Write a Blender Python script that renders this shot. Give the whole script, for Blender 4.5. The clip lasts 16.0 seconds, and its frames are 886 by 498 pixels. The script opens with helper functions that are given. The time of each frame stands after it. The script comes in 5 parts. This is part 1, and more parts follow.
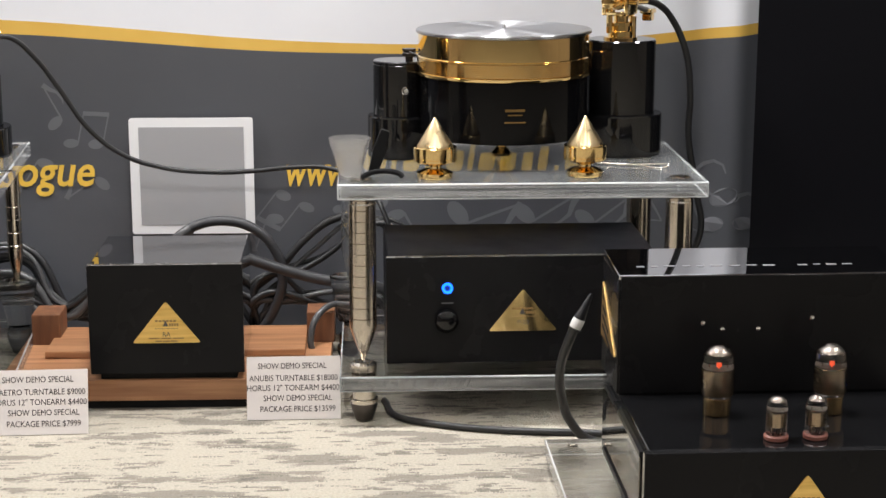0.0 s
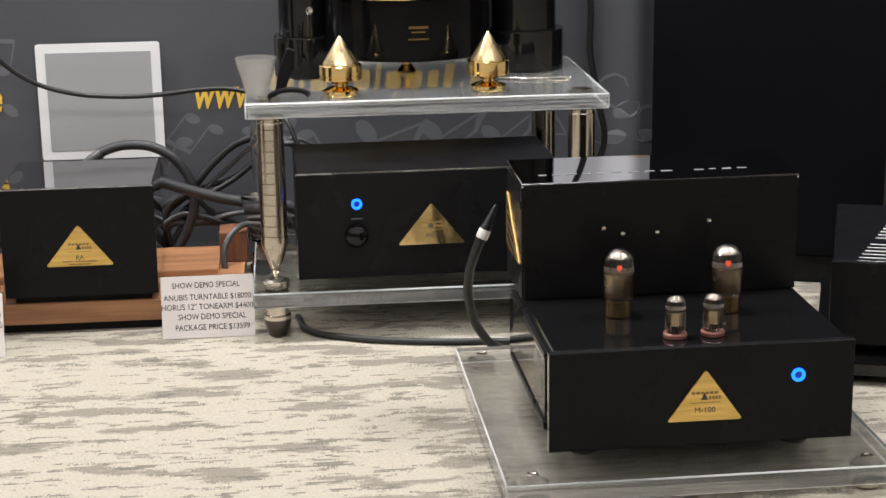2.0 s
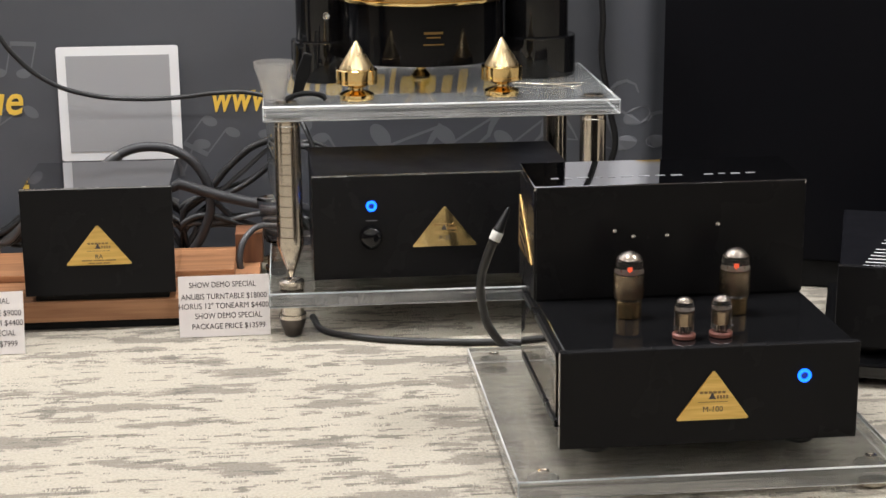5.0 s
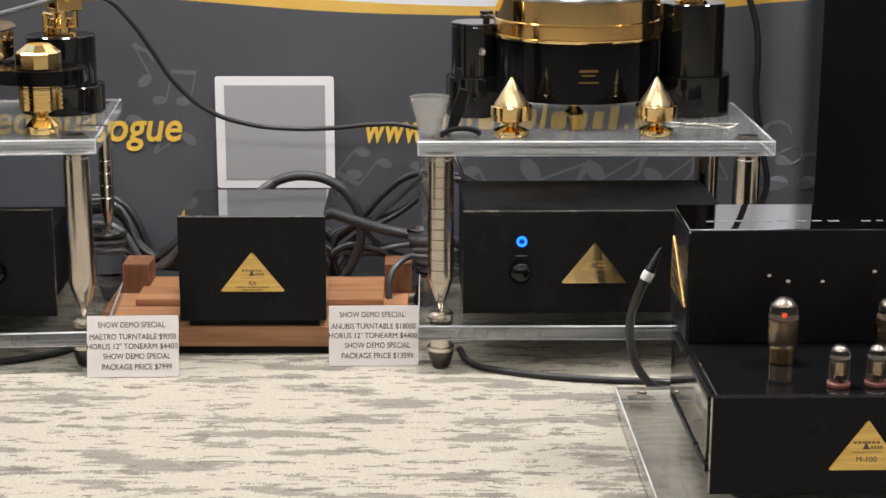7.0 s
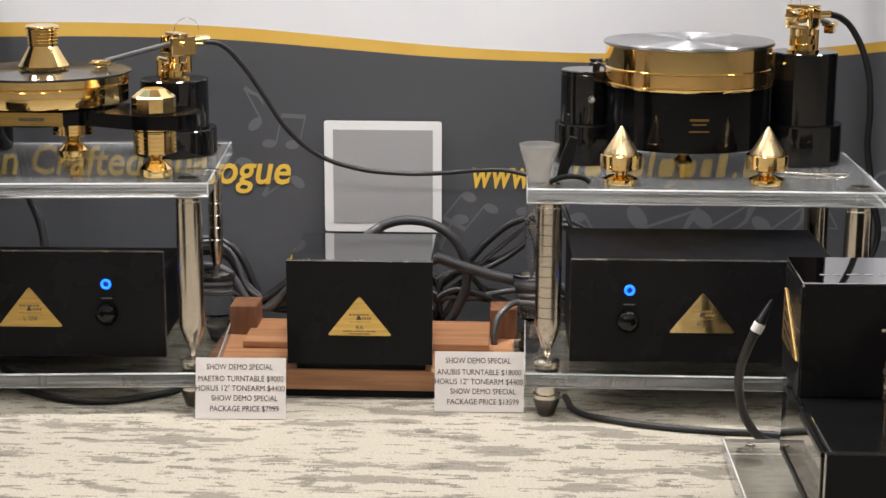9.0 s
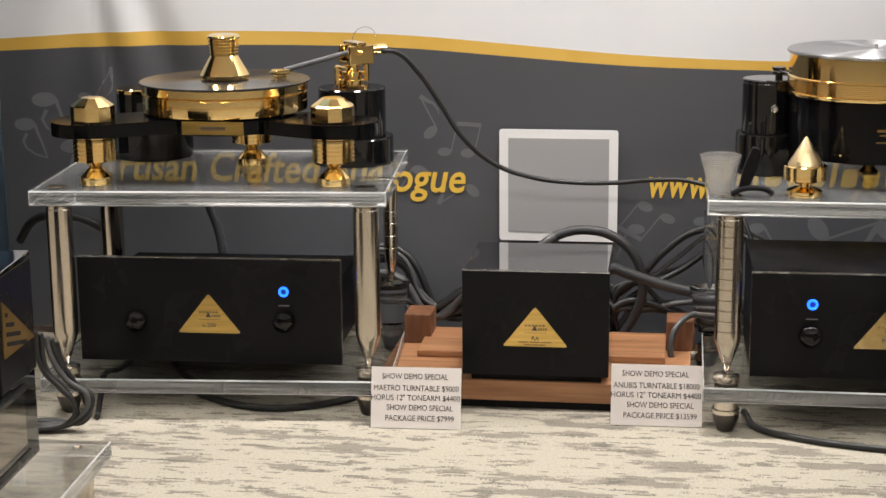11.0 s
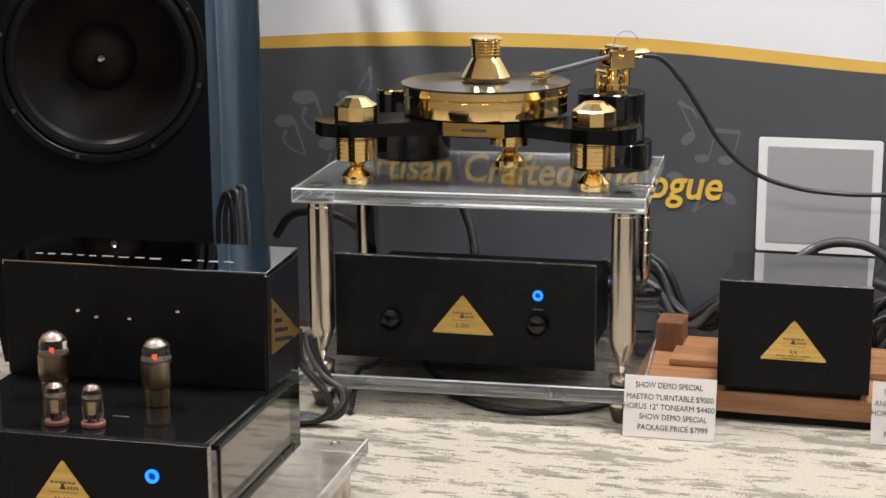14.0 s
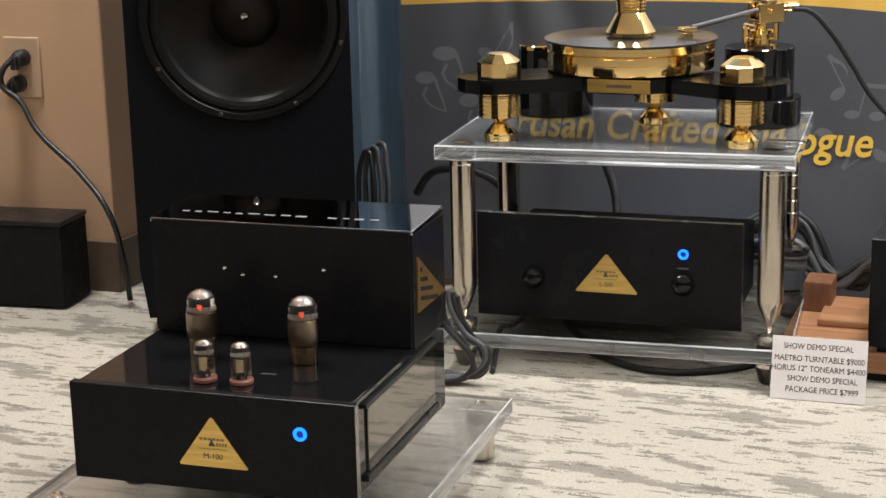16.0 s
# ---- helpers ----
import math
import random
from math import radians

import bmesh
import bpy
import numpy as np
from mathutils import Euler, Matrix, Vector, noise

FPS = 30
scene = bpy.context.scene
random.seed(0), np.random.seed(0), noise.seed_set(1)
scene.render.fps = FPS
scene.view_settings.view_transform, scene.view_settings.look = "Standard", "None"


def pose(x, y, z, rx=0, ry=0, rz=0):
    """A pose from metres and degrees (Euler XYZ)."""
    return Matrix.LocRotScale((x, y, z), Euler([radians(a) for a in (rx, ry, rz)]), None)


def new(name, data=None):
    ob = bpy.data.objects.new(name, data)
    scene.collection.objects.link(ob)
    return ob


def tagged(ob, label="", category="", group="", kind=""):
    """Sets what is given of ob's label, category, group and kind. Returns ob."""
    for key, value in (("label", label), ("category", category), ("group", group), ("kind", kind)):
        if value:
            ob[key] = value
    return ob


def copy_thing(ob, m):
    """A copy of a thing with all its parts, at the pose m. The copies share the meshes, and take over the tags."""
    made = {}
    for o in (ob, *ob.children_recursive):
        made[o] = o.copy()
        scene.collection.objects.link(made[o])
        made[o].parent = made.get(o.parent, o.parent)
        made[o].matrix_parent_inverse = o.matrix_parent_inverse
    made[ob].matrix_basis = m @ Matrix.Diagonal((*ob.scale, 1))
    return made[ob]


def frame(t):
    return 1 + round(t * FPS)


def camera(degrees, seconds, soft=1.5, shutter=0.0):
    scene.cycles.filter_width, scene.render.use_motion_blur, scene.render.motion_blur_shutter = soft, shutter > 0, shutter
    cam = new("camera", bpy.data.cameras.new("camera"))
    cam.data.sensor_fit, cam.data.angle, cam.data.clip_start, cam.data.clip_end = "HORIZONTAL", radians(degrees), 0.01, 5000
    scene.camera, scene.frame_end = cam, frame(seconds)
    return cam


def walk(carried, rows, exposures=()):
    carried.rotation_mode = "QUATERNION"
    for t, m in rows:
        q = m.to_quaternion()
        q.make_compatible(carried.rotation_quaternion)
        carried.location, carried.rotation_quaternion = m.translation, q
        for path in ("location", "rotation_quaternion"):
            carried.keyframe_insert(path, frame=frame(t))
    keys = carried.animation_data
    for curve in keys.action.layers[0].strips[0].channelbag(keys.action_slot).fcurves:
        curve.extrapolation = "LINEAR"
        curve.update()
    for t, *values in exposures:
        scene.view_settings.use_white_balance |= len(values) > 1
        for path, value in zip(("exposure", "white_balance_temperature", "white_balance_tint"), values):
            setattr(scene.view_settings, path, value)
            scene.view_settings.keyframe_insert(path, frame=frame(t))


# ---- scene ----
cam = camera(29.31, 16.0)

PATH = [
    (0, pose(0.413, -2.500, 0.821, 77.30, -0.02, -2.45)),
    (0.5, pose(0.417, -2.508, 0.819, 76.71, 0.06, -3.35)),
    (1, pose(0.421, -2.524, 0.818, 76.09, 0.28, -4.16)),
    (1.5, pose(0.423, -2.541, 0.815, 75.34, 0.58, -4.91)),
    (2, pose(0.425, -2.553, 0.811, 74.89, 0.81, -5.48)),
    (2.5, pose(0.428, -2.562, 0.809, 74.55, 0.96, -5.79)),
    (3, pose(0.428, -2.568, 0.808, 74.56, 0.90, -6.04)),
    (5.5, pose(0.406, -2.603, 0.819, 75.32, 0.07, -4.33)),
    (6, pose(0.398, -2.606, 0.824, 75.46, 0.02, -2.94)),
    (6.5, pose(0.389, -2.604, 0.830, 75.62, -0.01, -1.53)),
    (7, pose(0.382, -2.607, 0.836, 75.96, -0.07, -0.43)),
    (7.5, pose(0.376, -2.609, 0.841, 76.49, -0.14, 0.36)),
    (8, pose(0.371, -2.610, 0.845, 77.08, -0.26, 0.95)),
    (10.5, pose(0.334, -2.591, 0.860, 77.26, 0.42, 6.77)),
    (11, pose(0.326, -2.586, 0.863, 77.22, 0.51, 8.11)),
    (11.5, pose(0.318, -2.584, 0.865, 77.27, 0.45, 9.27)),
    (12, pose(0.309, -2.587, 0.865, 77.29, 0.46, 10.35)),
    (12.5, pose(0.296, -2.590, 0.865, 77.25, 0.33, 11.26)),
    (13, pose(0.285, -2.593, 0.868, 77.26, 0.27, 12.46)),
    (13.5, pose(0.276, -2.587, 0.870, 77.22, 0.33, 14.11)),
    (14, pose(0.266, -2.583, 0.871, 77.21, 0.37, 15.75)),
    (14.5, pose(0.255, -2.587, 0.874, 77.16, 0.56, 17.54)),
    (15, pose(0.247, -2.590, 0.878, 76.98, 0.77, 18.88)),
    (15.5, pose(0.245, -2.579, 0.874, 76.43, 1.03, 19.65)),
    (16, pose(0.237, -2.567, 0.868, 75.80, 1.25, 20.01)),
]
walk(cam, PATH, [(0, 0.0, 6450, 10), (8, -0.04, 6450, 10), (10.5, -0.1, 6800, 10), (12.5, -0.08, 6780, 10), (13.5, -0.03, 6480, 10), (16, -0.04, 6450, 10)])

# ---- world and lights ----
world = bpy.data.worlds.new("world")
scene.world = world
world.use_nodes = True
world.node_tree.nodes["Background"].inputs[0].default_value = (0.9, 0.85, 0.8, 1)
world.node_tree.nodes["Background"].inputs[1].default_value = 0.05
scene.view_settings.exposure = 0.0


def area_lamp(name, x, y, z, sx, sy, watts, colour=(0.98, 0.97, 0.968)):
    d = bpy.data.lights.new(name, "AREA")
    d.shape, d.size, d.size_y, d.energy, d.color = "RECTANGLE", sx, sy, watts, colour
    o = new(name, d)
    o.matrix_world = pose(x, y, z)
    return o


LAMPS = [(-1.5, -0.2), (0.35, -0.2), (2.2, -0.2), (-1.5, -3.2), (0.35, -3.2), (2.2, -3.2)]
for lx, ly in LAMPS:
    area_lamp("ceiling_lamp", lx, ly, 2.655, 0.5, 0.5, (69 if lx == 0.35 else 76 if lx < 0 else 58) if ly > -1 else 23)


# ---- materials ----
def mat(name, colour, rough=0.5, metal=0.0, **more):
    m = bpy.data.materials.new(name)
    m.use_nodes = True
    b = m.node_tree.nodes["Principled BSDF"]
    b.inputs["Base Color"].default_value = (*colour, 1)
    b.inputs["Roughness"].default_value = rough
    b.inputs["Metallic"].default_value = metal
    for k, v in more.items():
        b.inputs[k.replace("_", " ")].default_value = v
    return m


def node(m, kind, **props):
    n = m.node_tree.nodes.new(kind)
    for k, v in props.items():
        if k in ("operation", "blend_type", "data_type", "interpolation"):
            if k == "operation":
                n.operation = v
            elif k == "blend_type":
                n.blend_type = v
            elif k == "data_type":
                n.data_type = v
        else:
            n.inputs[k].default_value = v
    return n


def link(m, a, b):
    m.node_tree.links.new(a, b)


def bsdf(m):
    return m.node_tree.nodes["Principled BSDF"]


def coords(m, sx=1.0, sy=1.0, sz=1.0):
    tc = m.node_tree.nodes.new("ShaderNodeTexCoord")
    mp = m.node_tree.nodes.new("ShaderNodeMapping")
    mp.inputs["Scale"].default_value = (sx, sy, sz)
    link(m, tc.outputs["Object"], mp.inputs["Vector"])
    return mp.outputs["Vector"]


def vary(m, c1, c2, scale=8.0, stretch=(1, 1, 1), lo=0.35, hi=0.65, detail=6.0):
    """Two colours mixed by noise, in object space."""
    n = node(m, "ShaderNodeTexNoise", Scale=scale, Detail=detail)
    link(m, coords(m, *stretch), n.inputs["Vector"])
    r = m.node_tree.nodes.new("ShaderNodeValToRGB")
    r.color_ramp.elements[0].position, r.color_ramp.elements[1].position = lo, hi
    r.color_ramp.elements[0].color, r.color_ramp.elements[1].color = (*c1, 1), (*c2, 1)
    link(m, n.outputs["Fac"], r.inputs["Fac"])
    link(m, r.outputs["Color"], bsdf(m).inputs["Base Color"])
    return n, r


def rough_vary(m, lo, hi, scale=30.0, stretch=(1, 1, 1)):
    n = node(m, "ShaderNodeTexNoise", Scale=scale, Detail=5.0)
    link(m, coords(m, *stretch), n.inputs["Vector"])
    mr = node(m, "ShaderNodeMapRange")
    mr.inputs["From Min"].default_value, mr.inputs["From Max"].default_value = 0.3, 0.7
    mr.inputs["To Min"].default_value, mr.inputs["To Max"].default_value = lo, hi
    link(m, n.outputs["Fac"], mr.inputs["Value"])
    link(m, mr.outputs["Result"], bsdf(m).inputs["Roughness"])


def bump(m, scale, strength, distance=0.001, stretch=(1, 1, 1), detail=4.0):
    n = node(m, "ShaderNodeTexNoise", Scale=scale, Detail=detail)
    link(m, coords(m, *stretch), n.inputs["Vector"])
    b = node(m, "ShaderNodeBump", Strength=strength, Distance=distance)
    link(m, n.outputs["Fac"], b.inputs["Height"])
    link(m, b.outputs["Normal"], bsdf(m).inputs["Normal"])


BLACK = mat("black_lacquer", (0.0055, 0.0055, 0.006), 0.04, 0.0, IOR=1.55)
rough_vary(BLACK, 0.02, 0.06, 14)
BLACK_SATIN = mat("black_satin", (0.006, 0.006, 0.007), 0.3, 0.0, IOR=1.4)
rough_vary(BLACK_SATIN, 0.24, 0.4, 20)
AMP_TOP = mat("black_amplifier_lid", (0.006, 0.006, 0.007), 0.4, 0.0, IOR=1.07)
rough_vary(AMP_TOP, 0.32, 0.42, 14)
PIANO_BLACK = mat("piano_black_mirror", (0.46, 0.46, 0.48), 0.03, 1.0)
rough_vary(PIANO_BLACK, 0.015, 0.04, 14)
DRUM_BLACK = mat("black_drum_lacquer", (0.003, 0.003, 0.0035), 0.1, 0.0, IOR=1.3)
rough_vary(DRUM_BLACK, 0.07, 0.14, 14)
# lighter grey metal that paints the highlight along black panel edges
EDGE_GLINT = mat("panel_edge_glint", (0.30, 0.28, 0.26), 0.22, 0.9)
rough_vary(EDGE_GLINT, 0.16, 0.32, 30)
BLACK_MATT = mat("black_matt", (0.006, 0.006, 0.0065), 0.7, 0.0, IOR=1.3)
rough_vary(BLACK_MATT, 0.6, 0.85, 40)
BLACK_PANEL = mat("black_anodised_panel", (0.010, 0.0098, 0.0105), 0.24, 0.0, IOR=1.19)
rough_vary(BLACK_PANEL, 0.22, 0.3, 12, (1, 1, 1))
GOLD = mat("polished_gold", (0.98, 0.72, 0.33), 0.05, 1.0)
rough_vary(GOLD, 0.05, 0.1, 60, (1, 1, 5))
DULL_GOLD = mat("dull_engraved_gold", (0.30, 0.19, 0.07), 0.45, 1.0)
rough_vary(DULL_GOLD, 0.4, 0.55, 80)
GOLD_BRUSHED = mat("brushed_gold_plate", (0.72, 0.47, 0.13), 0.33, 1.0)
vary(GOLD_BRUSHED, (0.70, 0.46, 0.13), (0.88, 0.62, 0.22), 300, (0.06, 1, 1), 0.3, 0.7)
STEEL = mat("turned_steel", (0.62, 0.57, 0.50), 0.24, 1.0)
rough_vary(STEEL, 0.2, 0.27, 30, (1, 1, 0.3))
POST_CHROME = mat("polished_post_metal", (0.54, 0.485, 0.415), 0.17, 1.0)
rough_vary(POST_CHROME, 0.14, 0.21, 30, (1, 1, 0.3))
CHROME = mat("chrome", (0.8, 0.8, 0.8), 0.06, 1.0)
DARK_STEEL = mat("dark_steel", (0.10, 0.09, 0.085), 0.3, 1.0)
RECORD = mat("black_platter_mat", (0.018, 0.018, 0.019), 0.22)
rough_vary(RECORD, 0.14, 0.26, 8)
ALU = mat("brushed_aluminium_disc", (0.40, 0.40, 0.41), 0.3, 1.0, Anisotropic=0.97, Anisotropic_Rotation=0.25)
tangent = ALU.node_tree.nodes.new("ShaderNodeTangent")
tangent.direction_type, tangent.axis = "RADIAL", "Z"
link(ALU, tangent.outputs["Tangent"], bsdf(ALU).inputs["Tangent"])
ACRYLIC = mat("clear_acrylic", (0.97, 0.985, 0.98), 0.02, 0.0, IOR=1.49, Transmission_Weight=1.0)
SHELF_TOP = mat("dusty_clear_acrylic", (0.95, 0.97, 0.97), 0.03, 0.0, IOR=1.49, Transmission_Weight=0.95)
rough_vary(SHELF_TOP, 0.0, 0.012, 12)
BASE_PLATE = mat("thick_clear_plate", (0.96, 0.975, 0.97), 0.02, 0.0, IOR=1.49, Transmission_Weight=0.985)
clear_mix = node(BASE_PLATE, "ShaderNodeMixShader", Fac=0.4)
link(BASE_PLATE, bsdf(BASE_PLATE).outputs[0], clear_mix.inputs[1])
link(BASE_PLATE, BASE_PLATE.node_tree.nodes.new("ShaderNodeBsdfTransparent").outputs[0], clear_mix.inputs[2])
link(BASE_PLATE, clear_mix.outputs[0], BASE_PLATE.node_tree.nodes["Material Output"].inputs["Surface"])
CUP_PLASTIC = mat("milky_clear_plastic", (0.86, 0.85, 0.83), 0.12, 0.0, IOR=1.46, Transmission_Weight=0.9)
rough_vary(CUP_PLASTIC, 0.08, 0.2, 60)
KNOB_BLACK = mat("polished_black_knob", (0.003, 0.003, 0.0035), 0.03, 0.0, IOR=1.4)
# light and dark streaks coloured in for the shine of the acrylic edges
EDGE_STREAKS = mat("acrylic_edge_streaks", (0.93, 0.95, 0.95), 0.04, 0.0, IOR=1.49, Transmission_Weight=0.76)
vary(EDGE_STREAKS, (0.35, 0.37, 0.37), (1.0, 1.0, 1.0), 5, (0.6, 1, 46), 0.44, 0.54)
# whitened bevels with brighter patches, painted as edge highlights
BEVEL_GLINT = mat("acrylic_bevel_glint", (0.9, 0.92, 0.92), 0.1, 0.0, IOR=1.49, Transmission_Weight=0.52)
vary(BEVEL_GLINT, (0.45, 0.48, 0.48), (1.0, 1.0, 1.0), 6, (1, 1, 1), 0.4, 0.56)
GLASS = mat("tube_glass", (0.95, 0.95, 0.95), 0.01, 0.0, IOR=1.45, Transmission_Weight=1.0)
SMOKE = mat("smoked_side_glass", (0.21, 0.195, 0.175), 0.05, 0.95)
SILVERING = mat("getter_silvering", (0.72, 0.64, 0.59), 0.2, 0.95)
TUBE_PLATE = mat("tube_anode", (0.36, 0.27, 0.175), 0.22, 1.0)
rough_vary(TUBE_PLATE, 0.16, 0.28, 90)
CERAMIC = mat("red_ceramic_socket", (0.22, 0.085, 0.065), 0.4)
RUBBER = mat("cable_rubber", (0.012, 0.012, 0.013), 0.42)
rough_vary(RUBBER, 0.35, 0.5, 60)
BRAID = mat("braided_cable", (0.03, 0.03, 0.033), 0.5)
bump(BRAID, 700, 0.6, 0.0006)
GREY_CABLE = mat("grey_cable", (0.07, 0.07, 0.072), 0.32)
CREAM_PLASTIC = mat("cream_plastic", (0.46, 0.31, 0.2), 0.45)
rough_vary(CREAM_PLASTIC, 0.4, 0.55, 40)
WHITE_PLASTIC = mat("white_plastic", (0.72, 0.71, 0.68), 0.4)
PAPER = mat("white_paper", (0.66, 0.61, 0.59), 0.6)
vary(PAPER, (0.63, 0.585, 0.565), (0.69, 0.645, 0.62), 9)
INK = mat("black_ink", (0.06, 0.05, 0.05), 0.6)
BADGE_PRINT = mat("worn_brown_print", (0.26, 0.15, 0.05), 0.5)
VINYL_CARD = mat("white_vinyl", (0.82, 0.82, 0.83), 0.4)
LABEL_PRINT = mat("label_grey_print", (0.36, 0.36, 0.37), 0.45)
GREY_PRINT = mat("grey_print", (0.17, 0.17, 0.18), 0.45)
MICA = mat("mica_disc", (0.13, 0.105, 0.085), 0.4)
BRONZE = mat("tube_base_bronze", (0.74, 0.56, 0.30), 0.16, 1.0)
GOLD_SATIN = mat("satin_pale_gold", (0.93, 0.74, 0.44), 0.3, 1.0)
rough_vary(GOLD_SATIN, 0.24, 0.36, 60)
WOOD = mat("oiled_cherry_wood", (0.33, 0.15, 0.07), 0.42)
vary(WOOD, (0.29, 0.125, 0.058), (0.52, 0.27, 0.135), 10, (0.6, 9, 9), 0.3, 0.72, 9)
bump(WOOD, 60, 0.12, 0.0006, (0.4, 6, 6))
WOOD_DARK = mat("walnut_wood", (0.16, 0.07, 0.035), 0.45)
vary(WOOD_DARK, (0.13, 0.052, 0.026), (0.25, 0.11, 0.052), 12, (6, 6, 0.7), 0.3, 0.72, 9)
CONE_PAPER = mat("woofer_cone_paper", (0.01, 0.009, 0.008), 0.5, 0.0, IOR=1.13)
vary(CONE_PAPER, (0.003, 0.003, 0.003), (0.013, 0.0095, 0.007), 6)
bump(CONE_PAPER, 180, 0.25, 0.0008)
SURROUND = mat("woofer_rubber", (0.005, 0.005, 0.005), 0.33, 0.0, IOR=1.25)
CABINET = mat("black_speaker_cabinet", (0.006, 0.006, 0.0075), 0.35, 0.0, IOR=1.13)
rough_vary(CABINET, 0.28, 0.45, 9)
bump(CABINET, 300, 0.08, 0.0005)
CURTAIN = mat("blue_curtain", (0.12, 0.19, 0.27), 0.8)
vary(CURTAIN, (0.33, 0.47, 0.60), (0.48, 0.64, 0.78), 5, (5, 5, 0.6))
bump(CURTAIN, 500, 0.3, 0.0006)
WALL = mat("beige_wall_paint", (0.62, 0.47, 0.33), 0.75)
vary(WALL, (0.47, 0.295, 0.175), (0.52, 0.33, 0.20), 3)
bump(WALL, 160, 0.15, 0.0008)
# tone of the unseen walls, set for fill and reflections on the gear
DIM_WALL = mat("unseen_wall_tone", (0.34, 0.29, 0.25), 0.8)
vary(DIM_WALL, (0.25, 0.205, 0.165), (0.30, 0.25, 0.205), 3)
DARK_DRAPE = mat("dark_grey_fabric", (0.035, 0.034, 0.034), 0.85)
vary(DARK_DRAPE, (0.03, 0.029, 0.029), (0.04, 0.039, 0.039), 4, (4, 4, 0.6))
PLASTER = mat("ceiling_plaster", (0.78, 0.76, 0.72), 0.8)
bump(PLASTER, 120, 0.15, 0.001)
BASE = mat("dark_baseboard", (0.09, 0.06, 0.04), 0.5)
rough_vary(BASE, 0.4, 0.6, 30)
BANNER_WHITE = mat("banner_white", (0.74, 0.75, 0.79), 0.55)
vary(BANNER_WHITE, (0.71, 0.72, 0.765), (0.77, 0.78, 0.815), 2.2)
BANNER_GOLD = mat("banner_gold", (0.68, 0.42, 0.075), 0.5)
vary(BANNER_GOLD, (0.62, 0.36, 0.06), (0.72, 0.46, 0.10), 5)
BANNER_GREY = mat("banner_charcoal", (0.052, 0.054, 0.06), 0.5)
vary(BANNER_GREY, (0.064, 0.067, 0.077), (0.078, 0.081, 0.092), 2.5)
BANNER_NOTE = mat("banner_note_grey", (0.135, 0.138, 0.152), 0.5)
BANNER_INK = mat("banner_yellow_ink", (0.78, 0.50, 0.07), 0.5)


def glow(name, colour, strength):
    m = mat(name, colour, 0.4)
    bsdf(m).inputs["Emission Color"].default_value = (*colour, 1)
    bsdf(m).inputs["Emission Strength"].default_value = strength
    return m


LED = glow("blue_led", (0.006, 0.115, 1.0), 3.8)
LED_CORE = glow("led_core", (0.004, 0.03, 0.2), 0.4)
HEATER = glow("glowing_heater", (1.0, 0.10, 0.03), 0.6)
LAMP_GLOW = glow("lamp_diffuser", (1.0, 0.9, 0.76), 3.0)

# carpet: cream pile with grey broken dashes, row by row
CARPET = mat("streaked_carpet", (0.5, 0.45, 0.36), 0.95)


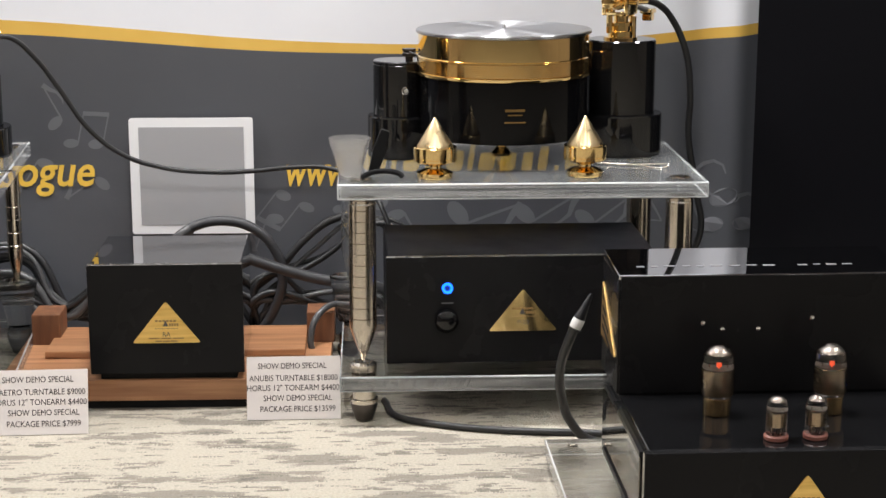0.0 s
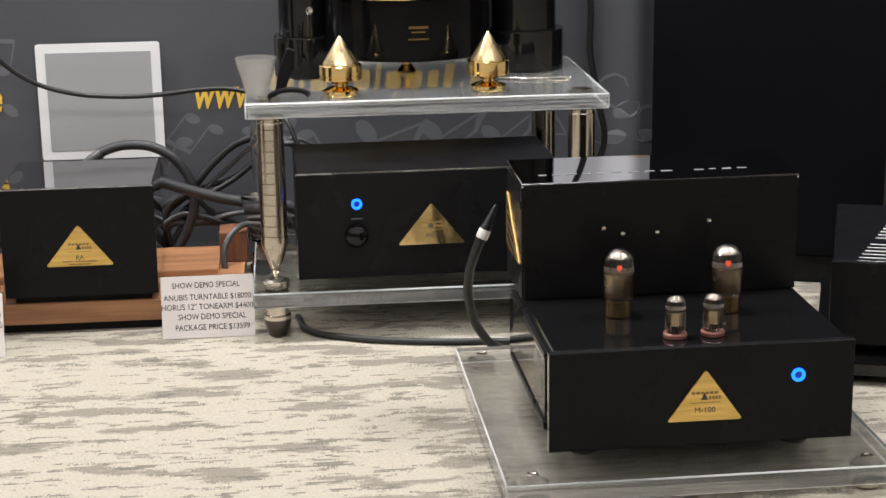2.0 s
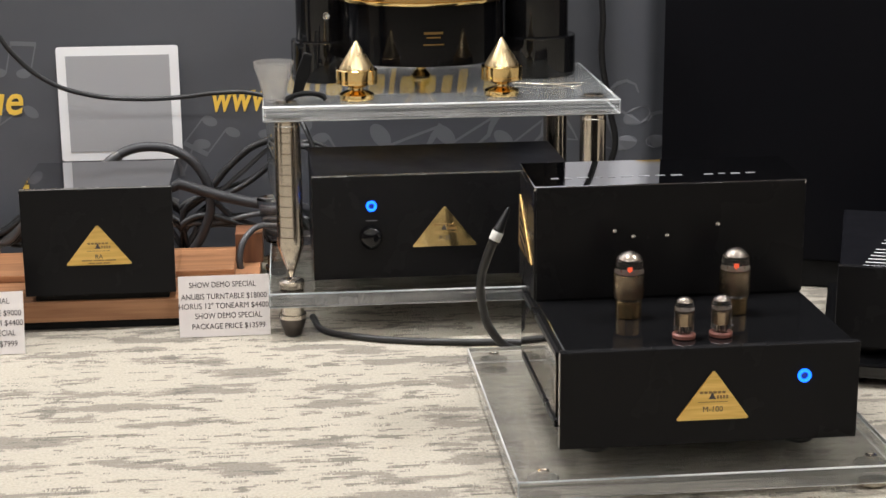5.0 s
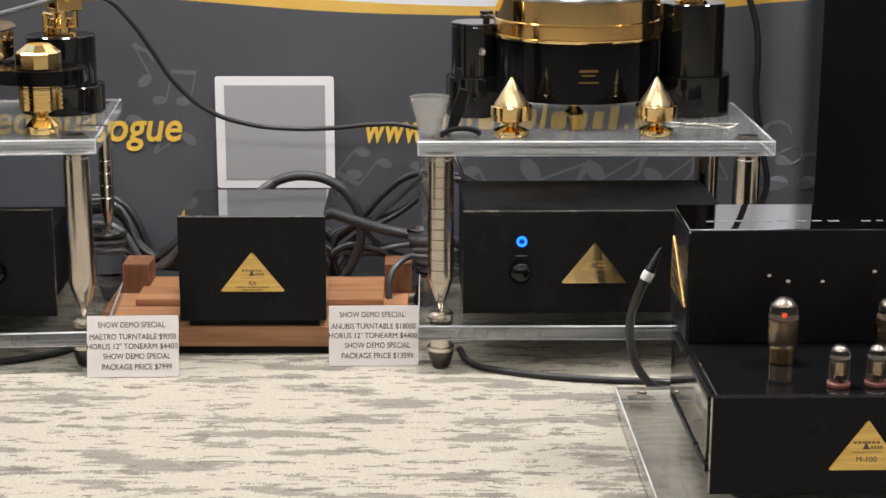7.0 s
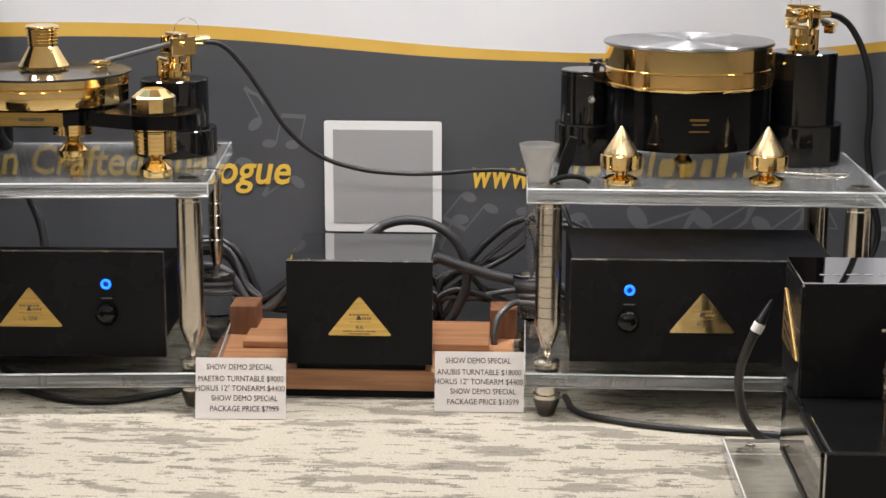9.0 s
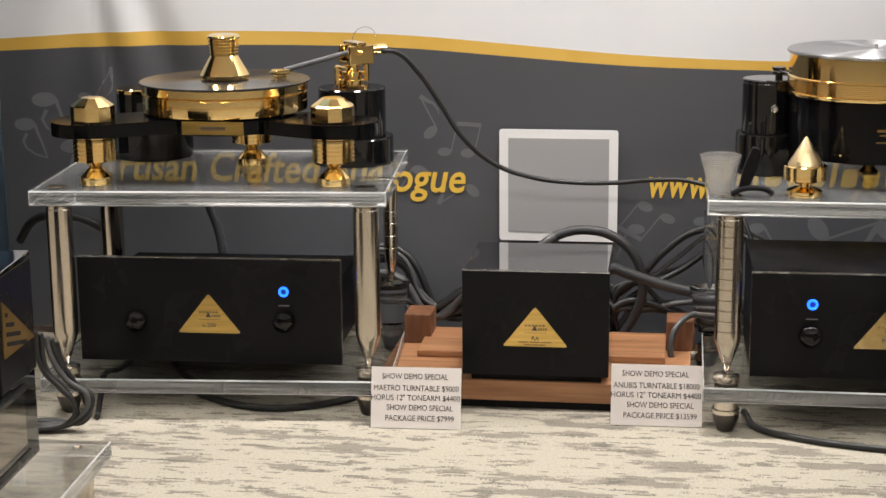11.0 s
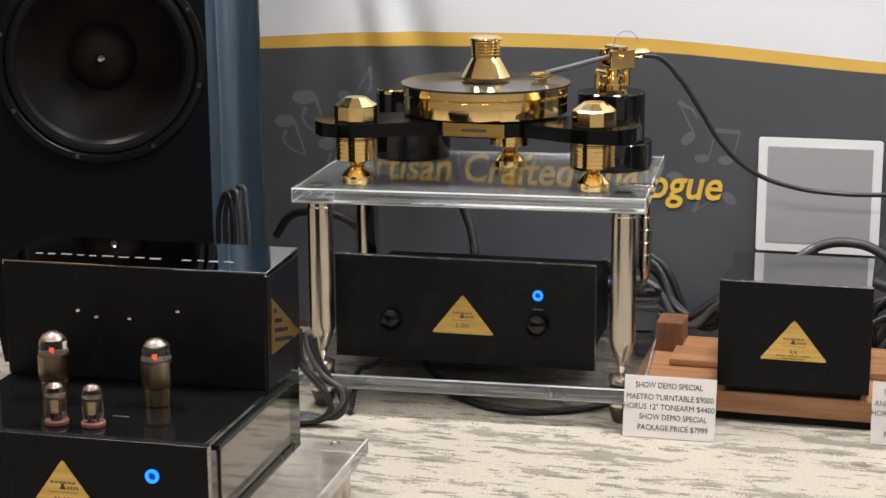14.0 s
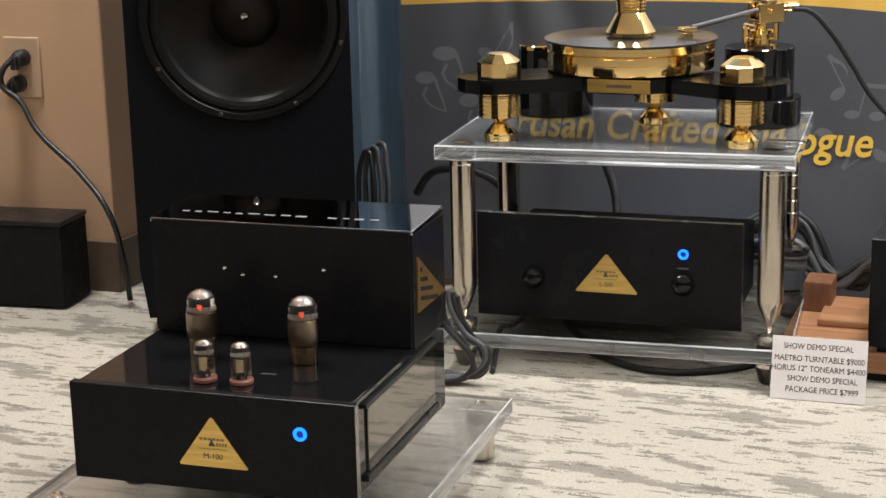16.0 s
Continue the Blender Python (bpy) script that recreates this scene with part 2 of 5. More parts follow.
def carpet_nodes(m):
    tc = m.node_tree.nodes.new("ShaderNodeTexCoord")
    snap = node(m, "ShaderNodeVectorMath", operation="SNAP")
    snap.inputs[1].default_value = (0.0016, 0.0048, 1)
    link(m, tc.outputs["Object"], snap.inputs[0])
    jit = node(m, "ShaderNodeTexWhiteNoise")
    link(m, snap.outputs[0], jit.inputs["Vector"])
    sh = node(m, "ShaderNodeVectorMath", operation="SCALE")
    sh.inputs["Scale"].default_value = 0.0026
    link(m, jit.outputs["Color"], sh.inputs[0])
    add = node(m, "ShaderNodeVectorMath", operation="ADD")
    link(m, snap.outputs[0], add.inputs[0])
    link(m, sh.outputs[0], add.inputs[1])

    def streak(sx, sy, scale, lo, hi, detail, off):
        mp = m.node_tree.nodes.new("ShaderNodeMapping")
        mp.inputs["Scale"].default_value = (sx, sy, 1)
        mp.inputs["Location"].default_value = (off, off * 1.7, 0)
        link(m, add.outputs[0], mp.inputs["Vector"])
        n = node(m, "ShaderNodeTexNoise", Scale=scale, Detail=detail, Roughness=0.62)
        link(m, mp.outputs["Vector"], n.inputs["Vector"])
        mr = node(m, "ShaderNodeMapRange")
        mr.inputs["From Min"].default_value, mr.inputs["From Max"].default_value = lo, hi
        link(m, n.outputs["Fac"], mr.inputs["Value"])
        return mr.outputs["Result"]

    a = streak(1.0, 3.6, 6.0, 0.535, 0.575, 4.0, 3.1)
    b = streak(1.0, 5.0, 10.0, 0.58, 0.62, 3.5, 11.3)
    c = streak(1.0, 6.0, 15.0, 0.60, 0.64, 2.5, 23.7)
    prev = None
    for fac, col in ((a, (0.165, 0.147, 0.123, 1)), (b, (0.11, 0.098, 0.083, 1)), (c, (0.14, 0.125, 0.105, 1))):
        mx = m.node_tree.nodes.new("ShaderNodeMixRGB")
        mx.inputs[1].default_value = (0.37, 0.336, 0.274, 1)
        mx.inputs[2].default_value = col
        sc = node(m, "ShaderNodeMath", operation="MULTIPLY")
        sc.inputs[1].default_value = 0.8
        link(m, fac, sc.inputs[0])
        link(m, sc.outputs[0], mx.inputs[0])
        if prev:
            link(m, prev, mx.inputs[1])
        prev = mx.outputs[0]
    pile = node(m, "ShaderNodeTexNoise", Scale=240.0, Detail=3.0)
    link(m, tc.outputs["Object"], pile.inputs["Vector"])
    mr = node(m, "ShaderNodeMapRange")
    mr.inputs["From Min"].default_value, mr.inputs["From Max"].default_value = 0.25, 0.75
    mr.inputs["To Min"].default_value, mr.inputs["To Max"].default_value = 0.82, 1.12
    link(m, pile.outputs["Fac"], mr.inputs["Value"])
    mul = node(m, "ShaderNodeVectorMath", operation="SCALE")
    link(m, prev, mul.inputs[0])
    link(m, mr.outputs["Result"], mul.inputs["Scale"])
    link(m, mul.outputs[0], bsdf(m).inputs["Base Color"])
    b = node(m, "ShaderNodeBump", Strength=0.7, Distance=0.004)
    link(m, pile.outputs["Fac"], b.inputs["Height"])
    link(m, b.outputs["Normal"], bsdf(m).inputs["Normal"])


carpet_nodes(CARPET)


# ---- mesh helpers ----
def finish(name, bm, material, smooth=21):
    me = bpy.data.meshes.new(name)
    bmesh.ops.recalc_face_normals(bm, faces=bm.faces)
    bm.to_mesh(me)
    bm.free()
    for mm in material if isinstance(material, (list, tuple)) else [material]:
        me.materials.append(mm)
    if smooth:
        me.shade_smooth()
        me.set_sharp_from_angle(angle=radians(smooth))
    return me


def part(name, bm, material, parent, label="", m=None, smooth=21):
    ob = new(name, bm if isinstance(bm, bpy.types.Mesh) else finish(name, bm, material, smooth))
    if isinstance(bm, bpy.types.Mesh) and not bm.materials:
        bm.materials.append(material)
    ob.parent = parent
    if m is not None:
        ob.matrix_local = m
    if label:
        tagged(ob, label)
    return ob


def thing(name, label, category, m, group=""):
    ob = new(name)
    ob.empty_display_size = 0.05
    ob.matrix_world = m
    return tagged(ob, label, category, group)


def setting(name, bm, material, label, category, smooth=0):
    return tagged(new(name, finish(name, bm, material, smooth)), label, category, "", "structure")


def box(x0, x1, y0, y1, z0, z1, bevel=0.0, seg=2):
    bm = bmesh.new()
    bmesh.ops.create_cube(bm, size=1)
    for v in bm.verts:
        v.co = Vector((x0 + (v.co.x + 0.5) * (x1 - x0), y0 + (v.co.y + 0.5) * (y1 - y0), z0 + (v.co.z + 0.5) * (z1 - z0)))
    if bevel:
        bmesh.ops.bevel(bm, geom=bm.edges[:] + bm.verts[:], offset=bevel, segments=seg, affect="EDGES", profile=0.5)
    return bm


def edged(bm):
    """Give the upright faces of a plate the second material, with painted shine, and bevels the third."""
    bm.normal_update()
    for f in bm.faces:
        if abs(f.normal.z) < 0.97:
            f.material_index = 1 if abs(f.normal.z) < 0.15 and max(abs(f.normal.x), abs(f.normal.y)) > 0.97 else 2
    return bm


def faced(bm, top=2.0):
    """Give the narrow faces of an upright panel the second material, their painted highlight."""
    bm.normal_update()
    for f in bm.faces:
        if abs(f.normal.y) < 0.75 and abs(f.normal.z) < top:
            f.material_index = 1
    return bm


def join(*bms):
    out = bms[0]
    for b in bms[1:]:
        tmp = bpy.data.meshes.new("tmp")
        b.to_mesh(tmp)
        b.free()
        out.from_mesh(tmp)
        bpy.data.meshes.remove(tmp)
    return out


def moved(bm, m):
    bm.transform(m)
    return bm


def lathe(profile, seg=48, faces=0, capped=True):
    """Turn a profile of (radius, z) round the z axis; the ends are closed where the radius is not nought."""
    bm = bmesh.new()
    n = faces or seg
    rings = []
    for r, z in profile:
        if r < 1e-6:
            rings.append([bm.verts.new((0, 0, z))])
        else:
            rings.append([bm.verts.new((r * math.cos(2 * math.pi * (k + 0.5) / n), r * math.sin(2 * math.pi * (k + 0.5) / n), z)) for k in range(n)])
    for a, b in zip(rings, rings[1:]):
        for k in range(n):
            k2 = (k + 1) % n
            if len(a) == 1 and len(b) == 1:
                continue
            if len(a) == 1:
                bm.faces.new((a[0], b[k], b[k2]))
            elif len(b) == 1:
                bm.faces.new((a[k], b[0], a[k2]))
            else:
                bm.faces.new((a[k], b[k], b[k2], a[k2]))
    for ring in (rings[0], rings[-1]):
        if capped and len(ring) > 1:
            bm.faces.new(ring)
    return bm


def ringed(profile, seg=64):
    """Turn a closed profile (a ring with a hole) round z."""
    bm = bmesh.new()
    rings = [[bm.verts.new((r * math.cos(2 * math.pi * k / seg), r * math.sin(2 * math.pi * k / seg), z)) for k in range(seg)] for r, z in profile]
    rings.append(rings[0])
    for a, b in zip(rings, rings[1:]):
        for k in range(seg):
            k2 = (k + 1) % seg
            bm.faces.new((a[k], b[k], b[k2], a[k2]))
    return bm


def slab(outline, z0, z1, bevel=0.0):
    """A flat plate with that outline of (x, y)."""
    bm = bmesh.new()
    f = bm.faces.new([bm.verts.new((x, y, z0)) for x, y in outline])
    r = bmesh.ops.extrude_face_region(bm, geom=[f])
    bmesh.ops.translate(bm, verts=[g for g in r["geom"] if isinstance(g, bmesh.types.BMVert)], vec=(0, 0, z1 - z0))
    if bevel:
        es = [e for e in bm.edges if abs(e.verts[0].co.z - e.verts[1].co.z) < 1e-6]
        bmesh.ops.bevel(bm, geom=es, offset=bevel, segments=2, affect="EDGES")
    return bm


def rounded(points, radius, n=5):
    """Round the corners of an outline."""
    out = []
    k = len(points)
    for i in range(k):
        p, a, b = Vector(points[i]), Vector(points[i - 1]), Vector(points[(i + 1) % k])
        u, w = (a - p).normalized(), (b - p).normalized()
        s, e = p + u * radius, p + w * radius
        for j in range(n + 1):
            q = j / n
            out.append(tuple((1 - q) ** 2 * s + 2 * q * (1 - q) * p + q * q * e))
    return out


def rod(a, b, r, seg=14):
    a, b = Vector(a), Vector(b)
    bm = lathe([(r, 0), (r, (b - a).length)], seg)
    return moved(bm, Matrix.Translation(a) @ (b - a).to_track_quat("Z", "Y").to_matrix().to_4x4())


def cable_mesh(name, points, r, material, res=10):
    cu = bpy.data.curves.new(name, "CURVE")
    cu.dimensions, cu.bevel_depth, cu.bevel_resolution, cu.resolution_u, cu.use_fill_caps = "3D", r, 3, res, True
    sp = cu.splines.new("BEZIER")
    sp.bezier_points.add(len(points) - 1)
    for bp, p in zip(sp.bezier_points, points):
        bp.co = p
        bp.handle_left_type = bp.handle_right_type = "AUTO"
    ob = bpy.data.objects.new(name, cu)
    me = bpy.data.meshes.new_from_object(ob)
    bpy.data.objects.remove(ob)
    bpy.data.curves.remove(cu)
    me.name = name
    me.materials.clear()
    me.materials.append(material)
    me.shade_smooth()
    return me


def cable(points, r, material, label, name="cable", category="cable", group=""):
    return tagged(new(name, cable_mesh(name, points, r, material)), label, category, group)


def text_mesh(words, size, material, shear=0.0, depth=0.0003, align="CENTER", bold=0.0, stretch=None):
    cu = bpy.data.curves.new("writing", "FONT")
    cu.body, cu.size, cu.shear, cu.extrude, cu.align_x, cu.offset, cu.resolution_u = words, size, shear, depth, align, bold, 3
    ob = bpy.data.objects.new("writing", cu)
    me = bpy.data.meshes.new_from_object(ob)
    bpy.data.objects.remove(ob)
    bpy.data.curves.remove(cu)
    if stretch:
        xs = [v.co.x for v in me.vertices]
        k = stretch / (max(xs) - min(xs))
        for v in me.vertices:
            v.co.x *= k
    me.materials.clear()
    me.materials.append(material)
    return me


UP = Matrix.Rotation(radians(90), 4, "X")  # turns things drawn on the floor to stand facing -y


def upright(x, y, z):
    return Matrix.Translation((x, y, z)) @ UP


# ---- room ----
setting("floor", box(-4, 4.5, -7.5, 1.6, -0.06, 0), CARPET, "cream carpet with broken grey-brown streaks", "carpet")
setting("ceiling", box(-4, 4.5, -7.5, 1.6, 2.7, 2.8), PLASTER, "plain white plaster ceiling", "ceiling")
setting("wall_back", box(-4, 4.5, 1.5, 1.6, 0, 2.7), WALL, "beige painted back wall", "wall")
# unseen walls added to close the room and tune what the gear reflects
setting("wall_rear", box(-4, 4.5, -7.6, -7.5, 0, 2.7), DIM_WALL, "unseen brown wall behind the camera, toned for reflections", "wall")
setting("wall_east", box(4.5, 4.6, -7.5, 1.6, 0, 2.7), DIM_WALL, "unseen brown side wall, toned for reflections", "wall")
setting("wall_west", box(-4.1, -4, -7.5, 1.6, 0, 2.7), DIM_WALL, "unseen brown side wall, toned for reflections", "wall")
setting("wall_pier", box(-4, -1.448, 0.175, 1.5, 0, 2.7, 0.004), WALL, "beige painted projecting wall end", "wall")
setting("wall_partition", box(1.2, 4.4, 0.52, 0.56, 0, 2.7, 0.003), DARK_DRAPE, "dark grey fabric partition behind the loudspeaker", "partition")
setting("baseboard", join(box(-4, -1.444, 0.165, 0.175, 0, 0.1, 0.002), box(-1.448, -1.438, 0.165, 1.5, 0, 0.1, 0.002)), BASE, "dark brown baseboard at the wall foot", "baseboard")

for lx, ly in LAMPS:
    t = thing("ceiling_light", "square recessed ceiling light with white diffuser", "ceiling light", pose(lx, ly, 2.7), "ceiling lights")
    part("frame", join(box(-0.29, 0.29, -0.29, -0.26, -0.012, 0, 0.002), box(-0.29, 0.29, 0.26, 0.29, -0.012, 0, 0.002),
                       box(-0.29, -0.26, -0.26, 0.26, -0.012, 0, 0.002), box(0.26, 0.29, -0.26, 0.26, -0.012, 0, 0.002)), WHITE_PLASTIC, t)
    part("diffuser", box(-0.26, 0.26, -0.26, 0.26, -0.008, -0.001), LAMP_GLOW, t)

# ---- banner ----
BY = 0.39
GX = np.array([-1.2, -0.925, -0.707, -0.443, -0.186, 0.016, 0.214, 0.4, 0.55, 0.75, 0.92, 1.036, 1.3])
GT = np.array([0.543, 0.559, 0.572, 0.576, 0.571, 0.554, 0.536, 0.5275, 0.5255, 0.530, 0.543, 0.556, 0.59])
GB = np.array([0.522, 0.537, 0.546, 0.551, 0.548, 0.532, 0.516, 0.511, 0.509, 0.513, 0.526, 0.537, 0.57])


def smooth_at(xs, ys, x):
    return sum(np.interp(x + d, xs, ys) for d in (-0.08, -0.04, 0, 0.04, 0.08)) / 5


def fold(x, z):
    """How far the hanging cloth stands off its plane."""
    y = 0.004 * math.sin(2.1 * x + 0.6)
    y += 0.010 * math.exp(-((x - 0.985) / 0.03) ** 2) - 0.012 * math.exp(-((x - 1.045) / 0.022) ** 2)
    for c, w, k, s in ((-0.62, 0.035, 0.014, 0.35), (-0.78, 0.05, 0.012, -0.2), (-0.72, 0.02, 0.008, 0.25), (0.93, 0.03, 0.006, 0.3)):
        d = x - c - s * (0.55 - z)
        y += k * math.exp(-(d / w) ** 2) * max(0, min(1, (z - 0.1) / 0.5))
    return y


def cloth(lower, upper, x0, x1, nx, nz):
    """A sheet between two edge curves, following the folds, 3 mm thick."""
    bm = bmesh.new()
    grid = []
    for back in (0, 0.003):
        g = []
        for i in range(nx + 1):
            x = x0 + (x1 - x0) * i / nx
            a, b = lower(x), upper(x)
            g.append([bm.verts.new((x, BY + back + fold(x, a + (b - a) * j / nz), a + (b - a) * j / nz)) for j in range(nz + 1)])
        grid.append(g)
    f, r = grid
    for i in range(nx):
        for j in range(nz):
            bm.faces.new((f[i][j], f[i + 1][j], f[i + 1][j + 1], f[i][j + 1]))
            bm.faces.new((r[i][j], r[i][j + 1], r[i + 1][j + 1], r[i + 1][j]))
    for i in range(nx):
        for j in (0, nz):
            bm.faces.new((f[i][j], r[i][j], r[i + 1][j], f[i + 1][j]))
    for j in range(nz):
        for i in (0, nx):
            bm.faces.new((f[i][j], f[i][j + 1], r[i][j + 1], r[i][j]))
    return bm


BX0, BX1 = -0.93, 1.088
banner = thing("banner", "printed fabric banner, white above a gold wave and charcoal below", "banner", pose(0, 0, 0))
part("upper_panel", cloth(lambda x: smooth_at(GX, GT, x), lambda x: 2.05, BX0, BX1, 150, 40), BANNER_WHITE, banner, "white upper field of the banner", smooth=60)
part("gold_band", cloth(lambda x: smooth_at(GX, GB, x), lambda x: smooth_at(GX, GT, x), BX0, BX1, 150, 3), BANNER_GOLD, banner, "gold wave across the banner", smooth=60)
part("lower_panel", cloth(lambda x: 0.015, lambda x: smooth_at(GX, GB, x), BX0, BX1, 150, 20), BANNER_GREY, banner, "charcoal lower field of the banner", smooth=60)


def on_banner(name, me, x, z, label="", lift=0.0012):
    """Lay a flat mesh, drawn in x and y, onto the banner."""
    for v in me.vertices:
        px, pz = x + v.co.x, z + v.co.y
        v.co = (px, BY - lift + fold(px, pz) - v.co.z, pz)
    return part(name, me, me.materials[0], banner, label)


on_banner("lettering", text_mesh("Artisan Crafted", 0.077, BANNER_INK, 0.22, align="LEFT", bold=0.0012, stretch=0.435), -0.758, 0.280, "yellow italic lettering")
on_banner("lettering", text_mesh("Analogue", 0.077, BANNER_INK, 0.22, align="LEFT", bold=0.0012, stretch=0.262), -0.322, 0.287, "yellow italic lettering")
on_banner("lettering", text_mesh("www.", 0.077, BANNER_INK, 0.22, align="LEFT", bold=0.0012, stretch=0.112), 0.262, 0.284, "yellow italic lettering")
for bx, bw, bh in ((0.392, 0.016, 0.045), (0.418, 0.018, 0.032), (0.446, 0.008, 0.045), (0.466, 0.028, 0.032), (0.505, 0.026, 0.032),
                   (0.541, 0.028, 0.036), (0.578, 0.009, 0.046), (0.597, 0.027, 0.032), (0.634, 0.027, 0.032), (0.672, 0.018, 0.032), (0.7, 0.016, 0.042), (0.73, 0.007, 0.009), (0.747, 0.026, 0.032)):
    bm = slab(rounded([(0, 0), (bw, 0), (bw + bh * 0.15, bh), (bh * 0.15, bh)], min(bw, bh) * 0.3, 3), 0, 0.0003)
    on_banner("lettering_bar", finish("lettering_bar", bm, BANNER_INK, 0), bx, 0.287, "yellow printed bar")


def note(x, z, s, kind, tilt):
    """A printed music note: an oval head, a stem, and a flag or beam."""
    bm = bmesh.new()

    def oval(cx, cy, rx, ry, a):
        vs = []
        for k in range(20):
            u, w = rx * math.cos(k * math.pi / 10), ry * math.sin(k * math.pi / 10)
            vs.append(bm.verts.new((cx + u * math.cos(a) - w * math.sin(a), cy + u * math.sin(a) + w * math.cos(a), 0)))
        bm.faces.new(vs)

    def strip(pts, w0, w1):
        left, right = [], []
        n = len(pts)
        for i, p in enumerate(pts):
            q = Vector(pts[min(i + 1, n - 1)]) - Vector(pts[max(i - 1, 0)])
            q = Vector((-q.y, q.x)).normalized() * (w0 + (w1 - w0) * i / (n - 1)) / 2
            left.append(bm.verts.new((p[0] + q.x, p[1] + q.y, 0)))
            right.append(bm.verts.new((p[0] - q.x, p[1] - q.y, 0)))
        for i in range(n - 1):
            bm.faces.new((left[i], right[i], right[i + 1], left[i + 1]))

    oval(0, 0, 0.5, 0.3, 0.25 if kind < 2 else 0.05)
    if kind == 2:
        strip([(0.46, 0.02), (0.62, -0.5), (0.82, -1.05), (0.98, -1.6)], 0.16, 0.07)
        strip([(0.98, -1.58), (0.45, -1.42), (0.05, -1.15), (-0.12, -0.8), (0.08, -0.42)], 0.06, 0.16)
    elif kind == 3:
        strip([(0.5 * math.cos(q) * (1 + 0.1 * q), 0.9 + 0.45 * math.sin(q)) for q in (-0.4, 0.3, 1.0, 1.7, 2.4, 3.1)], 0.05, 0.22)
    if kind < 2:
        strip([(0.45, 0.1), (0.47, 1.2), (0.5, 2.2)], 0.1, 0.1)
    if kind == 0:
        strip([(0.5, 2.2), (0.75, 1.75), (1.0, 1.45), (1.05, 0.95), (0.95, 0.7)], 0.3, 0.03)
    elif kind == 1:
        oval(1.6, 0.25, 0.5, 0.32, 0.25)
        strip([(2.05, 0.35), (2.07, 1.4), (2.1, 2.4)], 0.1, 0.1)
        strip([(0.45, 2.1), (1.2, 2.22), (2.14, 2.35)], 0.3, 0.3)
    bm.transform(Matrix.Rotation(tilt, 4, "Z") @ Matrix.Scale(s, 4))
    on_banner("music_note", finish("music_note", bm, BANNER_NOTE, 0), x, z, "grey printed music note", 0.0003)


rnd = random.Random(4)
for x, z, s, k, a in ((-0.846, 0.447, 0.046, 2, 0.0), (-0.885, 0.401, 0.04, 2, 0.0), (-0.80, 0.36, 0.042, 2, 0.1), (-0.765, 0.45, 0.034, 0, -0.5),
                      (-0.145, 0.325, 0.03, 0, 2.6), (-0.1, 0.36, 0.026, 1, -0.2), (-0.125, 0.395, 0.03, 0, 0.5), (-0.05, 0.29, 0.03, 0, 2.2),
                      (0.245, 0.225, 0.03, 0, 2.8), (0.3, 0.245, 0.028, 1, 2.5), (0.36, 0.24, 0.03, 0, -0.3), (0.43, 0.25, 0.028, 0, 0.5), (0.455, 0.23, 0.032, 2, 0.2),
                      (0.563, 0.232, 0.05, 0, -1.2), (0.679, 0.231, 0.045, 0, -1.0), (0.785, 0.222, 0.04, 0, -0.9), (0.87, 0.27, 0.04, 2, 0.2),
                      (1.028, 0.258, 0.05, 3, 0.5), (1.008, 0.207, 0.044, 3, 0.3), (1.063, 0.211, 0.04, 3, -0.2), (0.96, 0.25, 0.036, 2, 0.0)):
    note(x, z, s, k, a)

sticker = thing("square_label", "white vinyl square with a plain grey print on the banner", "label", pose(0, 0, 0))
part("backing", moved(slab(rounded([(0, 0), (0.211, 0), (0.211, 0.202), (0, 0.202)], 0.006), 0, 0.0012), upright(0.0, BY - 0.006, 0.202)), VINYL_CARD, sticker, smooth=0)
part("print", moved(slab([(0.016, 0.016), (0.195, 0.016), (0.195, 0.186), (0.016, 0.186)], 0.0013, 0.0018), upright(0.0, BY - 0.006, 0.202)), LABEL_PRINT, sticker, "plain grey printed square", smooth=0)

# ---- curtain ----
bm = bmesh.new()
cols = []
for i in range(81):
    x = -1.50 + i * 0.007
    y = 0.50 + 0.028 * math.sin(x * 62) + 0.012 * math.sin(x * 151 + 1)
    cols.append([bm.verts.new((x, y + 0.004 * math.sin(z * 5 + x * 30), z)) for z in (0.02, 0.4, 0.8, 1.2, 1.6, 2.0, 2.4, 2.68)])
for a, b in zip(cols, cols[1:]):
    for j in range(7):
        bm.faces.new((a[j], b[j], b[j + 1], a[j + 1]))
bmesh.ops.solidify(bm, geom=bm.faces[:], thickness=0.003)
tagged(new("curtain", finish("curtain", bm, CURTAIN, 60)), "slate blue curtain hanging in soft folds", "curtain")


# ---- loudspeakers ----
def baffle(x0, x1, z0, z1, cz, r, d, off, n=72):
    """A board standing in the xz plane, front at y = 0, with a round hole."""
    bm = bmesh.new()
    rings = []
    for k in range(n):
        c, q = math.cos(2 * math.pi * k / n), math.sin(2 * math.pi * k / n)
        reach = min((x1 - off if c > 0 else off - x0) / abs(c) if abs(c) > 1e-9 else 9, ((z1 - cz) if q > 0 else (cz - z0)) / abs(q) if abs(q) > 1e-9 else 9)
        rings.append([bm.verts.new((off + rr * c, y, cz + rr * q)) for rr, y in ((r, 0), (reach, 0), (reach, d), (r, d))])
    for a, b in zip(rings, rings[1:] + rings[:1]):
        for j in range(4):
            bm.faces.new((a[j], b[j], b[(j + 1) % 4], a[(j + 1) % 4]))
    return bm


